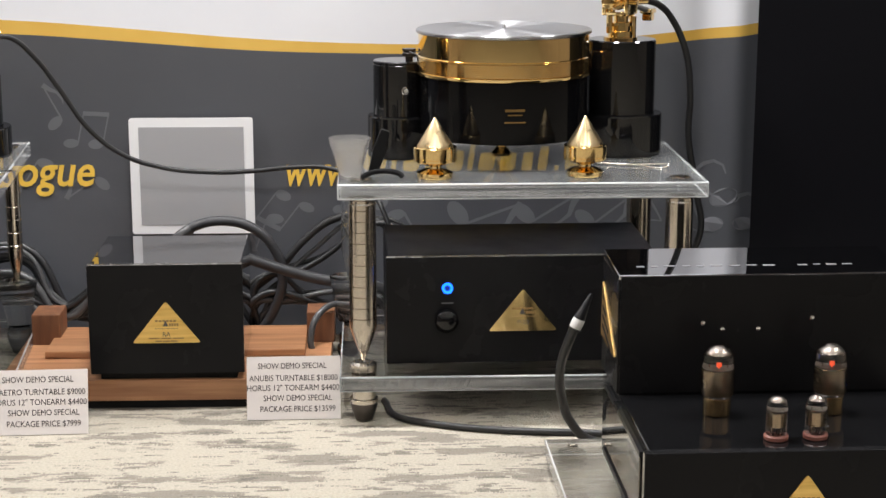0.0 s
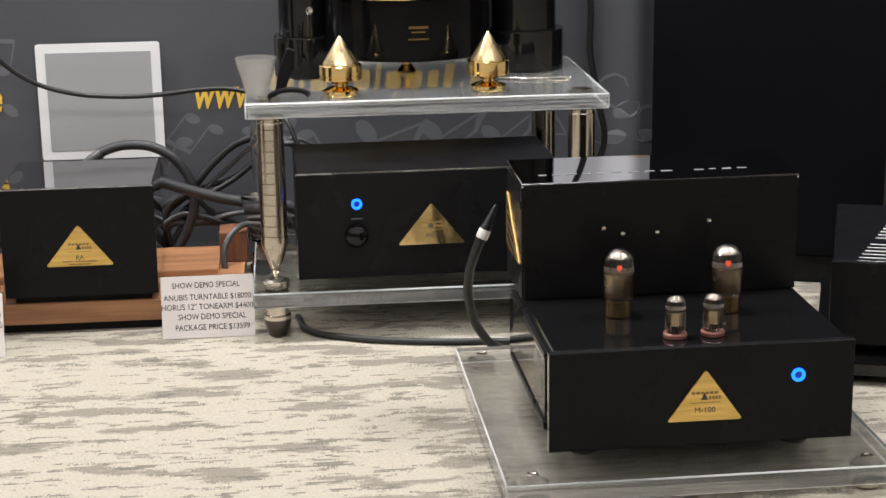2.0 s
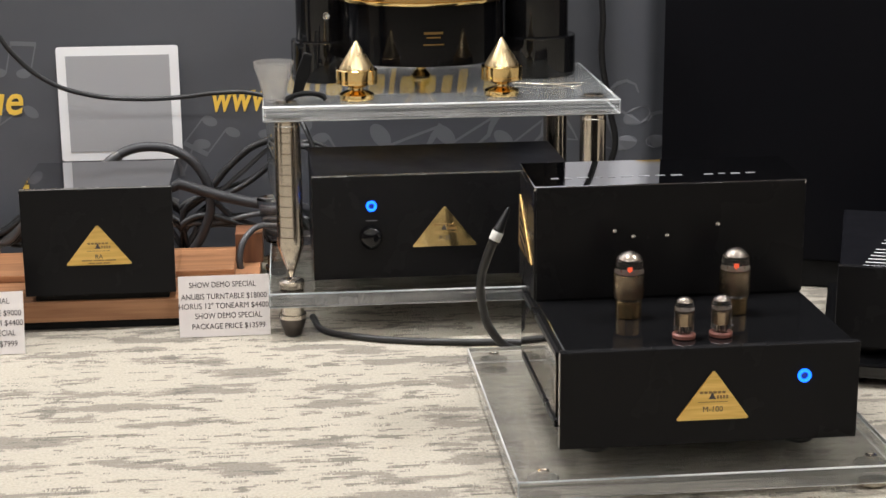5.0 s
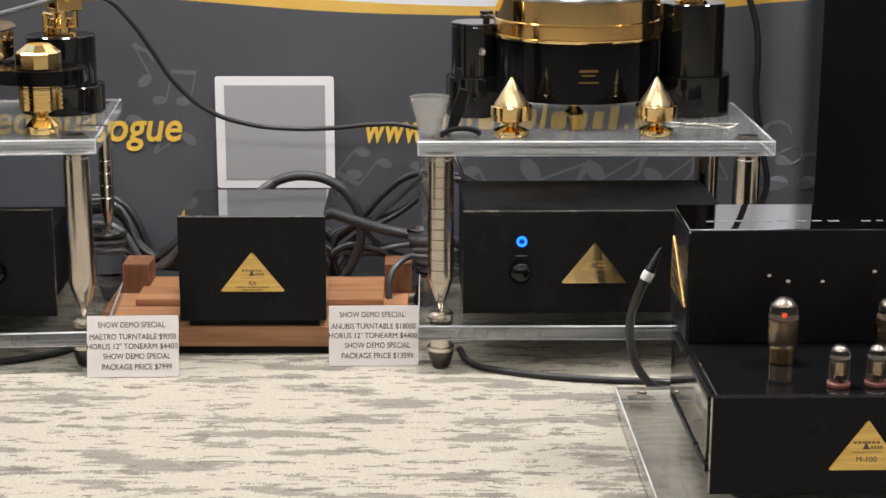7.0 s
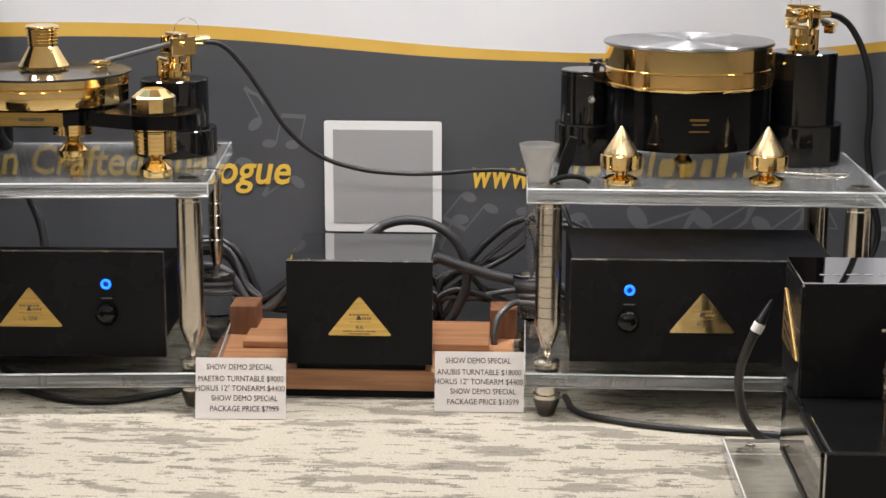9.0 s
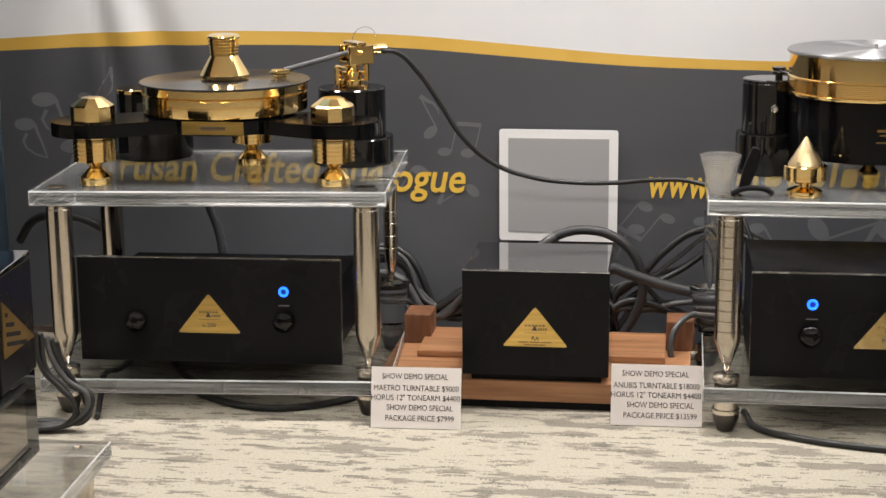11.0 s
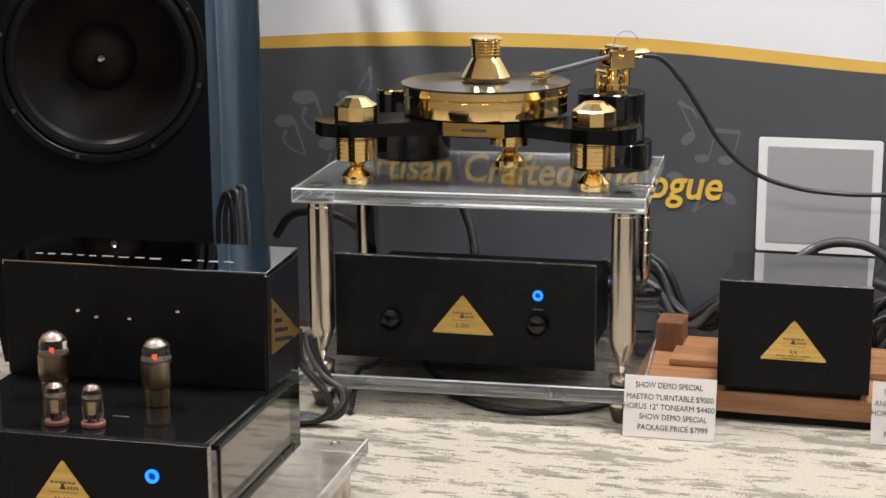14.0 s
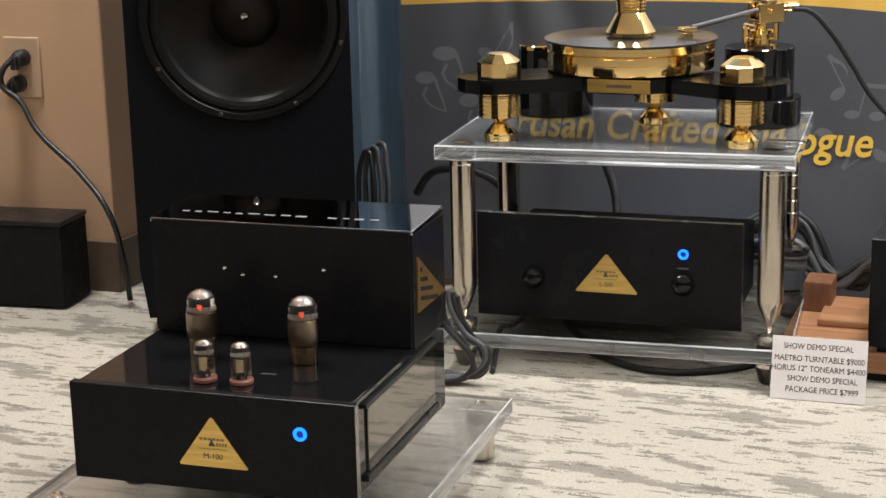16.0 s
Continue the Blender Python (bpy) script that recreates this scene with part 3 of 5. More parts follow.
def loudspeaker(m, label, woofers, w, off=0.0):
    t = thing("loudspeaker", label, "loudspeaker", m, "tall loudspeakers")
    h, d, deep = 1.35, 0.08, 0.30
    if len(woofers) == 2:
        front = join(baffle(-w, w, 0.05, 0.79, woofers[0], 0.1565, d, off), baffle(-w, w, 0.79, h, woofers[1], 0.1565, d, off))
    else:
        front = join(box(-w, w, 0, d, 0.05, 0.85), baffle(-w, w, 0.85, h, woofers[0], 0.1565, d, off))
    part("cabinet", join(front, box(-w, w, d, deep, 0.05, h)), CABINET, t, smooth=0)
    part("plinth", box(-w + 0.03, w - 0.03, 0.005, deep - 0.02, 0.0, 0.05, 0.004), BLACK_MATT, t)
    for cz in woofers:
        at = upright(off, -0.001, cz) @ Matrix.Scale(0.955, 4)
        wo = part("woofer", moved(ringed([(0.1805, 0), (0.1805, 0.004), (0.178, 0.007), (0.168, 0.009), (0.163, 0.004), (0.163, 0)], 96), at), SURROUND, t, "black woofer with rubber surround")
        part("surround", moved(ringed([(0.164, 0.003), (0.160, 0.008), (0.153, 0.011), (0.146, 0.009), (0.140, 0.002), (0.152, -0.001)], 96), at), SURROUND, wo)
        part("cone", moved(lathe([(0.143, 0.002), (0.142, -0.002), (0.125, -0.022), (0.095, -0.043), (0.062, -0.058), (0.05, -0.060)], 96, capped=False), at), CONE_PAPER, wo)
        part("dust_cap", moved(lathe([(0.060, -0.058), (0.052, -0.046), (0.038, -0.036), (0.02, -0.030), (0.0, -0.028)], 64, capped=False), at), CONE_PAPER, wo)
        part("phase_stud", moved(lathe([(0.009, -0.031), (0.009, -0.024), (0.006, -0.020), (0.0, -0.019)], 20), at), CHROME, wo)
        for j in range(8):
            a = math.radians(-16 + 45 * j)
            part("screw", moved(lathe([(0.004, 0.008), (0.0038, 0.0105), (0.002, 0.0115), (0, 0.0115)], 12), at @ Matrix.Translation((0.173 * math.cos(a), 0.173 * math.sin(a), 0))), DARK_STEEL, wo)
    return t


loudspeaker(pose(-1.0497, -0.050, 0, 0, 0, 24), "tall black loudspeaker with a large woofer beside the curtain", (0.560, 1.02), 0.1855, 0.0117)
loudspeaker(pose(1.2186, 0.1507, 0, 0, 0, -18), "tall black loudspeaker behind the tube amplifier", (1.10,), 0.192)


# ---- badges and lamps on the gear ----
def triangle(w, h, r=0.005):
    return rounded([(-w / 2, 0), (w / 2, 0), (0, h)], r, 4)


def badge(parent, x, y, z, w=0.105, h=0.066, words="", bars=2, plate=None):
    at = upright(x, y, z)
    b = part("badge", moved(slab(triangle(w, h), 0, 0.0015, 0.0004), at), plate or GOLD_BRUSHED, parent, "gold triangular name plate", smooth=0)
    part("emblem", moved(slab([(-0.0055, 0.0265), (0.0035, 0.0265), (-0.001, 0.0355)], 0.0015, 0.0018), at), INK, b, smooth=0)

    def bar(x0, x1, y0, y1):
        part("badge_line", moved(slab([(x0, y0), (x1, y0), (x1, y1), (x0, y1)], 0.0015, 0.0018), at), BADGE_PRINT, b, smooth=0)

    for k in range(6):
        bar(-0.0165 + k * 0.0055, -0.0125 + k * 0.0055, 0.0335, 0.0365)
    for k in range(4):
        bar(0.0045 + k * 0.0038, 0.0072 + k * 0.0038, 0.0268, 0.031)
    bar(-0.018, 0.018, 0.0225, 0.0232)
    if words:
        me = text_mesh(words, 0.0098, INK, 0, 0.0002)
        part("writing", me, INK, b, m=upright(x, y - 0.0017, z + 0.0105))
    for k in range(bars):
        ww = 0.027 - 0.010 * k
        for q in range(3):
            bar(-ww + q * ww * 0.68, -ww + q * ww * 0.68 + ww * 0.6, 0.0065 - 0.0045 * k, 0.0085 - 0.0045 * k)
    return b


def led(parent, x, y, z):
    l = part("power_led", moved(ringed([(0.0084, 0), (0.0084, 0.002), (0.0079, 0.003), (0.0052, 0.003), (0.0046, 0.002), (0.0046, 0)], 32), upright(x, y, z)), LED, parent, "glowing blue ring light")
    part("button", moved(lathe([(0.0045, 0), (0.0043, 0.001), (0, 0.0012)], 24), upright(x, y, z)), LED_CORE, l)


def knob(parent, x, y, z):
    part("knob", moved(lathe([(0.0185, 0), (0.0185, 0.006), (0.0182, 0.010), (0.0168, 0.0145), (0.014, 0.018), (0.010, 0.0206), (0.005, 0.0221), (0, 0.0226)], 40), upright(x, y, z)), KNOB_BLACK, parent, "rounded glossy black knob")


def flat_amp(m, w, z0, z1, d, label, words, leds, knobs, plate, gap=0.004, lines=2, sunk=0.001):
    """A low black amplifier or power supply; its front stands at local y = 0."""
    t = thing("amplifier", label, "amplifier", m)
    inset = 0.002 if sunk < 0.01 else 0.02
    part("body", box(-w / 2 + inset, w / 2 - inset, 0.012, d, z0, z1 - sunk, 0.002), PIANO_BLACK if w < 0.3 else AMP_TOP, t)
    part("front_panel", faced(box(-w / 2, w / 2, 0.0, 0.012, z0, z1, 0.0012)), [BLACK_PANEL, EDGE_GLINT], t, "thick black front panel with edges lightened as a highlight", smooth=0)
    for sx in (-1, 1):
        for sy in (0.06, d - 0.06):
            part("foot", moved(lathe([(0.020, z0 - gap), (0.022, z0 - gap * 0.7), (0.022, z0)], 24), Matrix.Translation((sx * (w / 2 - 0.06), sy, 0))), RUBBER, t)
    badge(t, 0.0, 0.0, z0 + 0.05 if w > 0.42 else z0 + 0.049, words=words, bars=lines, plate=plate)
    for x, z in leds:
        led(t, x, 0, z)
        part("small_mark", moved(slab([(-0.009, 0), (0.009, 0), (0.009, 0.0016), (-0.009, 0.0016)], 0, 0.0004), upright(x, 0, z - 0.024)), GREY_PRINT, t, smooth=0)
    for x, z in knobs:
        knob(t, x, 0, z)
    return t


# ---- tube amplifiers ----
def tube(parent, x, y, z, r, h, big):
    t = part("valve" if big else "small_valve", lathe([(r * 0.87, h * 0.2), (r * 0.98, h * 0.24), (r, h * 0.3), (r, h * 0.62), (r * 0.94, h * 0.68), (r * 0.9, h * 0.74), (r * 0.88, h * 0.86), (r * 0.62, h * 0.95), (r * 0.3, h * 0.995), (0, h)] if big else
             [(r * 0.94, 0), (r, h * 0.1), (r, h * 0.75), (r * 0.86, h * 0.9), (r * 0.5, h * 0.98), (0, h)], 32), GLASS, parent, "clear glass vacuum tube with silvered top" if big else "small clear glass vacuum tube", Matrix.Translation((x, y, z)))
    inner = r * (0.6 if big else 0.5)
    if big:
        part("anode", lathe([(0, h * 0.24), (r * 0.86, h * 0.24), (r * 0.88, h * 0.27), (r * 0.88, h * 0.615), (r * 0.84, h * 0.63), (0, h * 0.632)], 24), TUBE_PLATE, t, "brown metal anode")
    else:
        part("anode", lathe([(0, h * 0.22), (inner * 1.3, h * 0.22), (inner * 1.3, h * 0.57), (0, h * 0.575)], 12), TUBE_PLATE, t)
    part("mica", lathe([(0, h * 0.64), (r * 0.84, h * 0.64), (r * 0.84, h * 0.65), (0, h * 0.65)], 24), MICA, t, "pale mica disc")
    part("getter", lathe([(r * 0.74, h * 0.875), (r * 0.70, h * 0.895), (r * 0.52, h * 0.942), (r * 0.26, h * 0.974), (0, h * 0.98), (0, h * 0.972), (r * 0.25, h * 0.966), (r * 0.50, h * 0.935), (r * 0.68, h * 0.89), (r * 0.72, h * 0.872)], 32), SILVERING, t, "silvery mirrored dome")
    for k in range(2):
        part("support_rod", rod(((k - 0.5) * inner * 1.3, 0, h * 0.05), ((k - 0.5) * inner * 1.3, 0, h * 0.7), 0.0007, 6), STEEL, t)
    if big:
        part("heater", join(box(-0.0022, 0.0022, -0.004, -0.003, h * 0.68, h * 0.75), box(-0.0006, 0.0006, -0.0032, -0.002, h * 0.65, h * 0.68)), HEATER, t, "glowing orange heater")
        part("base", lathe([(r * 0.84, -0.006), (r * 0.85, 0.014), (r * 0.80, 0.015), (0, 0.0152)], 32), BRONZE, t, "short bronze tube base")
    else:
        part("socket", lathe([(r * 1.15, -0.005), (r * 1.18, -0.001), (r * 1.05, 0.001), (0, 0.001)], 28), CERAMIC, t, "red ceramic socket ring")
        for k in range(5):
            a = k * 1.256
            part("pin", rod((inner * 0.7 * math.cos(a), inner * 0.7 * math.sin(a), 0.001), (inner * 0.7 * math.cos(a), inner * 0.7 * math.sin(a), h * 0.2), 0.0008, 6), DARK_STEEL, t)


def tube_amp(m, label):
    """A two-level tube amplifier; its front stands at local y = 0."""
    t = thing("tube_amplifier", label, "tube amplifier", m, "pair of tube amplifiers")
    w, z0, z1, zt = 0.367, 0.058, 0.180, 0.333
    part("chassis", box(-w / 2 + 0.006, w / 2 - 0.006, 0.012, 0.352, z0 + 0.003, z1 - 0.001, 0.002), BLACK, t)
    part("front_panel", faced(box(-w / 2, w / 2, 0.0, 0.012, z0, z1, 0.0012), 0.75), [BLACK_PANEL, EDGE_GLINT], t, "thick black front panel with side edges lightened as a highlight", smooth=0)
    part("tower_front", box(-w / 2 + 0.006, w / 2 - 0.006, 0.222, 0.225, z1, zt - 0.003, 0.0008), BLACK_PANEL, t)
    part("tower", box(-w / 2 + 0.003, w / 2 - 0.003, 0.225, 0.352, z1 - 0.002, zt - 0.006, 0.002), BLACK_PANEL, t, "black transformer tower")
    part("top_plate", moved(box(-w / 2 + 0.003, w / 2 - 0.003, 0, 0.127, -0.006, 0, 0.0012), Matrix.Translation((0, 0.225, zt - 0.002)) @ Matrix.Rotation(radians(2.2), 4, "X")), PIANO_BLACK, t, "mirror-black top plate")
    for s in (-1, 1):
        x = s * (w / 2 - 0.006)
        x0, x1 = sorted((x, x + s * 0.003))
        part("side_window", box(x0, x1, 0.05, 0.30, z0 + 0.022, z1 - 0.018, 0.0008), SMOKE, t, "reflective smoked side window")
        x0, x1 = sorted((x, x + s * 0.005))
        part("side_frame", join(box(x0, x1, 0.04, 0.31, z1 - 0.018, z1 - 0.012), box(x0, x1, 0.04, 0.31, z0 + 0.014, z0 + 0.022)), BLACK_SATIN, t)
        # triangular side vent plate with slots
        pl = slab(rounded([(-0.058, 0), (0.055, 0), (-0.054, 0.074)], 0.004, 3), 0, 0.0016)
        mt = Matrix.Translation((s * (w / 2 - 0.003), 0.292, 0.222)) @ Matrix.Rotation(radians(90 * s), 4, "Z") @ UP
        pb = part("side_badge", moved(pl, mt), DULL_GOLD, t, "gold triangular plate with dark slots", smooth=0)
        for k in range(4):
            q = slab(rounded([(-0.047, 0), (0.024 - 0.021 * k, 0.0), (0.024 - 0.021 * k, 0.0055), (-0.047, 0.0055)], 0.002, 3), 0.0016, 0.002)
            part("slot", moved(q, mt @ Matrix.Translation((0.0, 0.004 + 0.0125 * k, 0)) @ Matrix.Rotation(-0.22, 4, "Z")), BLACK_MATT, pb, smooth=0)
    badge(t, 0.003, 0.0, 0.0885, 0.092, 0.064, words="M-100", bars=0)
    led(t, 0.115, 0, 0.140)
    tube(t, -0.072, 0.1405, z1 + 0.0062, 0.0198, 0.078, True)
    tube(t, 0.065, 0.1405, z1 + 0.0062, 0.0198, 0.078, True)
    tube(t, -0.0237, 0.044, z1 + 0.005, 0.0122, 0.046, False)
    tube(t, 0.0227, 0.046, z1 + 0.005, 0.0122, 0.046, False)
    part("marking", moved(box(0.03, 0.05, 0.0, 0.0012, 0, 0.0004), Matrix.Translation((0, 0.085, z1 - 0.0008))), GREY_PRINT, t)
    # printed bars on the tower's top, and chrome dots put in as glints
    bx = -0.152
    for k in range(14):
        wv = rnd.uniform(0.008, 0.016)
        if k != 9:
            part("printed_bar", moved(box(bx, bx + wv, 0.036 + rnd.uniform(0, 0.003), 0.0405 + rnd.uniform(0, 0.003), 0, 0.0003), Matrix.Translation((0, 0.225, zt - 0.002)) @ Matrix.Rotation(radians(2.2), 4, "X")), GREY_PRINT, t, "pale printed bar")
        bx += wv + 0.008
    # these chrome dots imitate glints on the glossy tower front
    for x, z in ((-0.075, 0.27), (0.062, 0.275), (-0.05, 0.262), (-0.005, 0.262)):
        part("screw", moved(lathe([(0.0035, 0), (0.003, 0.0015), (0, 0.002)], 12), upright(x, 0.222, z)), CHROME, t)
    for sx in (-1, 1):
        for sy in (0.06, 0.31):
            part("foot", moved(lathe([(0.018, 0.036), (0.021, 0.04), (0.021, z0 + 0.004)], 24), Matrix.Translation((sx * 0.13, sy, 0))), RUBBER, t)
    return t


def acrylic_base(m, lift=0.0):
    t = thing("acrylic_base", "clear acrylic base plate on steel feet under the tube amplifier", "base plate", m, "acrylic base plates")
    part("plate", edged(box(-0.24, 0.238, -0.042, 0.47, 0.012, 0.036, 0.0018, 2)), [BASE_PLATE, EDGE_STREAKS, BEVEL_GLINT], t, smooth=0)
    for sx in (-0.205, 0.2):
        for sy in (-0.012, 0.435):
            f = part("foot", moved(lathe([(0.012 if lift else 0.016, -lift), (0.02, 0.004 - lift), (0.02, 0.0118), (0, 0.0118)], 28), Matrix.Translation((sx, sy, 0))), STEEL, t)
            part("pin", moved(lathe([(0.0075, 0.0365), (0.0075, 0.038), (0.005, 0.0385), (0.004, 0.0375), (0, 0.0375)], 20), Matrix.Translation((sx, sy, 0))), STEEL, f)
    return t


M_AT = pose(0.8995, -0.708, 0, 0, 0, 0.8)
N_AT = pose(-0.678, -0.900, 0.0445, 0, 0, 2.25)
amp = tube_amp(M_AT, "glossy black tube amplifier with glowing valves on acrylic base")
copy_thing(amp, N_AT)
acrylic_base(M_AT)
acrylic_base(N_AT, 0.0445)


# ---- acrylic equipment stands ----
def metal_post(t, x, y, zl, zu, grooved=False):
    prof = [(0.0, zl + 0.012), (0.003, zl + 0.016), (0.0195, zl + 0.064), (0.0205, zl + 0.070)]
    z = zl + 0.082
    while grooved and z < zu - 0.02:
        prof += [(0.0205, z), (0.0192, z + 0.0006), (0.0192, z + 0.0016), (0.0205, z + 0.0022)]
        z += 0.0165
    prof += [(0.0205, zu - 0.012), (0.0195, zu - 0.010), (0.0195, zu - 0.006), (0.0215, zu - 0.004), (0.0215, zu)]
    p = part("post", moved(lathe(prof, 40), Matrix.Translation((x, y, 0))), POST_CHROME, t, "polished metal post tapering to a point")
    part("cup", moved(lathe([(0.020, zl), (0.020, zl + 0.010), (0.014, zl + 0.013), (0.004, zl + 0.013), (0, zl + 0.010)], 36), Matrix.Translation((x, y, 0))), STEEL, p)


def ringed_post(t, x, y, zl, zu, clear):
    prof = [(0.0, zl + 0.07), (0.002, zl + 0.072), (0.011, zl + 0.11)]
    z = zl + 0.12
    while z < zu - 0.075:
        prof += [(0.0125, z), (0.0125, z + 0.018), (0.0115, z + 0.019), (0.0115, z + 0.021)]
        z += 0.022
    prof += [(0.0125, zu - 0.06), (0.0125, zu)]
    p = part("post", moved(lathe(prof, 28), Matrix.Translation((x, y, 0))), ACRYLIC if clear else POST_CHROME, t, "clear ringed acrylic post" if clear else "slim ringed metal post")
    p.visible_shadow = not clear
    za, zb = zl, zl + 0.075
    c = part("cup", moved(lathe([(0.019, za), (0.033, zb - 0.002), (0.033, zb), (0.0, zb)], 36), Matrix.Translation((x, y, 0))), ACRYLIC, p, "clear tapered acrylic cup")
    c.visible_shadow = False


def foot(t, x, y, zl):
    f = part("foot", moved(lathe([(0.010, 0.0), (0.014, 0.003), (0.021, 0.026), (0.021, 0.030)], 36), Matrix.Translation((x, y, 0))), DARK_STEEL, t, "dark steel cone foot")
    part("foot_ring", moved(lathe([(0.0215, 0.030), (0.0215, 0.036), (0.018, 0.037), (0.018, zl)], 36), Matrix.Translation((x, y, 0))), STEEL, f)


def stand(m, w, d, lower, upper, clear, label, rear_inset=0.036):
    """Two thick acrylic shelves on posts; the front edge lies at local y = 0, the middle at x = 0."""
    t = thing("equipment_stand", label, "equipment stand", m, "acrylic equipment stands")
    for za, zb in ((lower - 0.024, lower), (upper - 0.024, upper)):
        sh = part("shelf", edged(box(-w / 2, w / 2, 0, d, za, zb, 0.0022, 2)), [SHELF_TOP if zb > 0.2 else ACRYLIC, EDGE_STREAKS, BEVEL_GLINT], t, "thick clear acrylic shelf", smooth=0)
        sh.visible_shadow = zb < 0.2
    for sx in (-1, 1):
        for yy, rear in ((0.04, False), (d - 0.045, True)):
            x = sx * (w / 2 - ((0.012 if clear < 0 else 0.028) if rear and sx == clear else rear_inset if rear else 0.036))
            if rear and sx == clear:
                ringed_post(t, x, yy, lower, upper - 0.024, clear < 0)
            else:
                metal_post(t, x, yy, lower, upper - 0.024, clear < 0 and sx < 0)
            foot(t, x, yy, lower - 0.024)
            part("bolt", moved(lathe([(0.016, upper + 0.0005), (0.016, upper + 0.0012), (0.007, upper + 0.002), (0, upper + 0.002)], 28), Matrix.Translation((x, yy, 0))), POST_CHROME, t, "flush metal bolt head")
    return t


stand(pose(-0.407, -0.084, 0, 0, 0, 4.5), 0.562, 0.40, 0.067, 0.372, 1, "clear acrylic two-shelf stand under the gold turntable")
stand(pose(0.635, -0.078, 0, 0, 0, 0), 0.545, 0.375, 0.080, 0.372, -1, "clear acrylic two-shelf stand under the tall black turntable", 0.05)

flat_amp(pose(-0.4308, -0.010, 0, 0, 0, 1.8), 0.434, 0.074, 0.248, 0.275, "low black amplifier with two knobs on the acrylic shelf", "L-200", [(0.124, 0.195)], [(-0.12, 0.144), (0.124, 0.147)], GOLD_BRUSHED, lines=0, sunk=0.055)
flat_amp(pose(0.640, -0.030, 0, 0, 0, 1.0), 0.413, 0.087, 0.252, 0.243, "low black amplifier with one knob on the acrylic shelf", "P-20", [(-0.1145, 0.204)], [(-0.116, 0.155)], GOLD, 0.007, 0)
flat_amp(pose(0.097, 0.020, 0, 0, 0, 0.5), 0.2355, 0.060, 0.232, 0.215, "black box power conditioner on a wooden board", "RA", [], [], GOLD_BRUSHED)

# ---- wooden board under the power conditioner ----
wood = thing("wooden_board", "oiled reddish wooden equipment board with dark end blocks", "wooden board", pose(0, 0, 0))
part("board", box(-0.155, 0.345, 0.030, 0.30, 0.013, 0.047, 0.002), WOOD, wood, "thick reddish wooden base board")
part("top_plank", box(-0.116, 0.303, 0.150, 0.30, 0.047, 0.0597, 0.0025), WOOD, wood, "pale raised wooden plank")
for bx in (-0.151, 0.303):
    part("block", box(bx, bx + 0.047, 0.232, 0.298, 0.047, 0.099, 0.002), WOOD_DARK, wood, "dark wooden end block")
# black slab fills the space below the board in place of its shade
part("gap_shade", box(-0.147, 0.337, 0.036, 0.29, 0.0, 0.013), BLACK_MATT, wood, "black filler for the shaded gap under the board")
part("riser", box(-0.008, 0.202, 0.036, 0.149, 0.0472, 0.0598, 0.001), BLACK_MATT, wood, "black recessed riser")


# ---- price cards ----
def price_card(m, lines, label):
    t = thing("price_card", label, "price card", m, "price cards")
    w, h = 0.142, 0.096
    part("paper", moved(slab([(-w / 2, 0), (w / 2, 0), (w / 2, h), (-w / 2, h)], 0, 0.0006), UP), PAPER, t, smooth=0)
    sh = part("holder", moved(join(slab([(-w / 2 - 0.002, -0.001), (w / 2 + 0.002, -0.001), (w / 2 + 0.002, h + 0.002), (-w / 2 - 0.002, h + 0.002)], -0.003, -0.0008),
                                   slab([(-w / 2 - 0.002, -0.001), (w / 2 + 0.002, -0.001), (w / 2 + 0.002, 0.001), (-w / 2 - 0.002, 0.001)], -0.05, -0.003)), UP), ACRYLIC, t, "clear acrylic card holder", smooth=0)
    sh.visible_shadow = False
    for words, x, y, wide in lines:
        part("writing", text_mesh(words, 0.0125, INK, 0, 0.0001, stretch=wide), INK, t, m=upright(x, -0.0009, y))
    return t


price_card(pose(-0.081, -0.090, 0.001, -14, 0, 2), [("SHOW DEMO SPECIAL", -0.002, 0.0775, 0.104), ("MAETRO TURNTABLE $9000", 0.0, 0.059, 0.134), ("HORUS 12\" TONEARM $4400", -0.001, 0.044, 0.14),
            ("SHOW DEMO SPECIAL", 0.006, 0.0285, 0.104), ("PACKAGE PRICE $7999", 0.006, 0.012, 0.108)], "white paper price card with black print in a clear stand")
price_card(pose(0.292, -0.034, 0.001, -14, 0, 1), [("SHOW DEMO SPECIAL", -0.002, 0.0775, 0.104), ("ANUBIS TURNTABLE $18000", 0.0, 0.059, 0.134), ("HORUS 12\" TONEARM $4400", -0.001, 0.044, 0.14),
            ("SHOW DEMO SPECIAL", 0.006, 0.0285, 0.104), ("PACKAGE PRICE $13599", 0.006, 0.012, 0.114)], "white paper price card with black print in a clear stand")


# ---- turntable with three gold towers ----
SZ = 0.3727


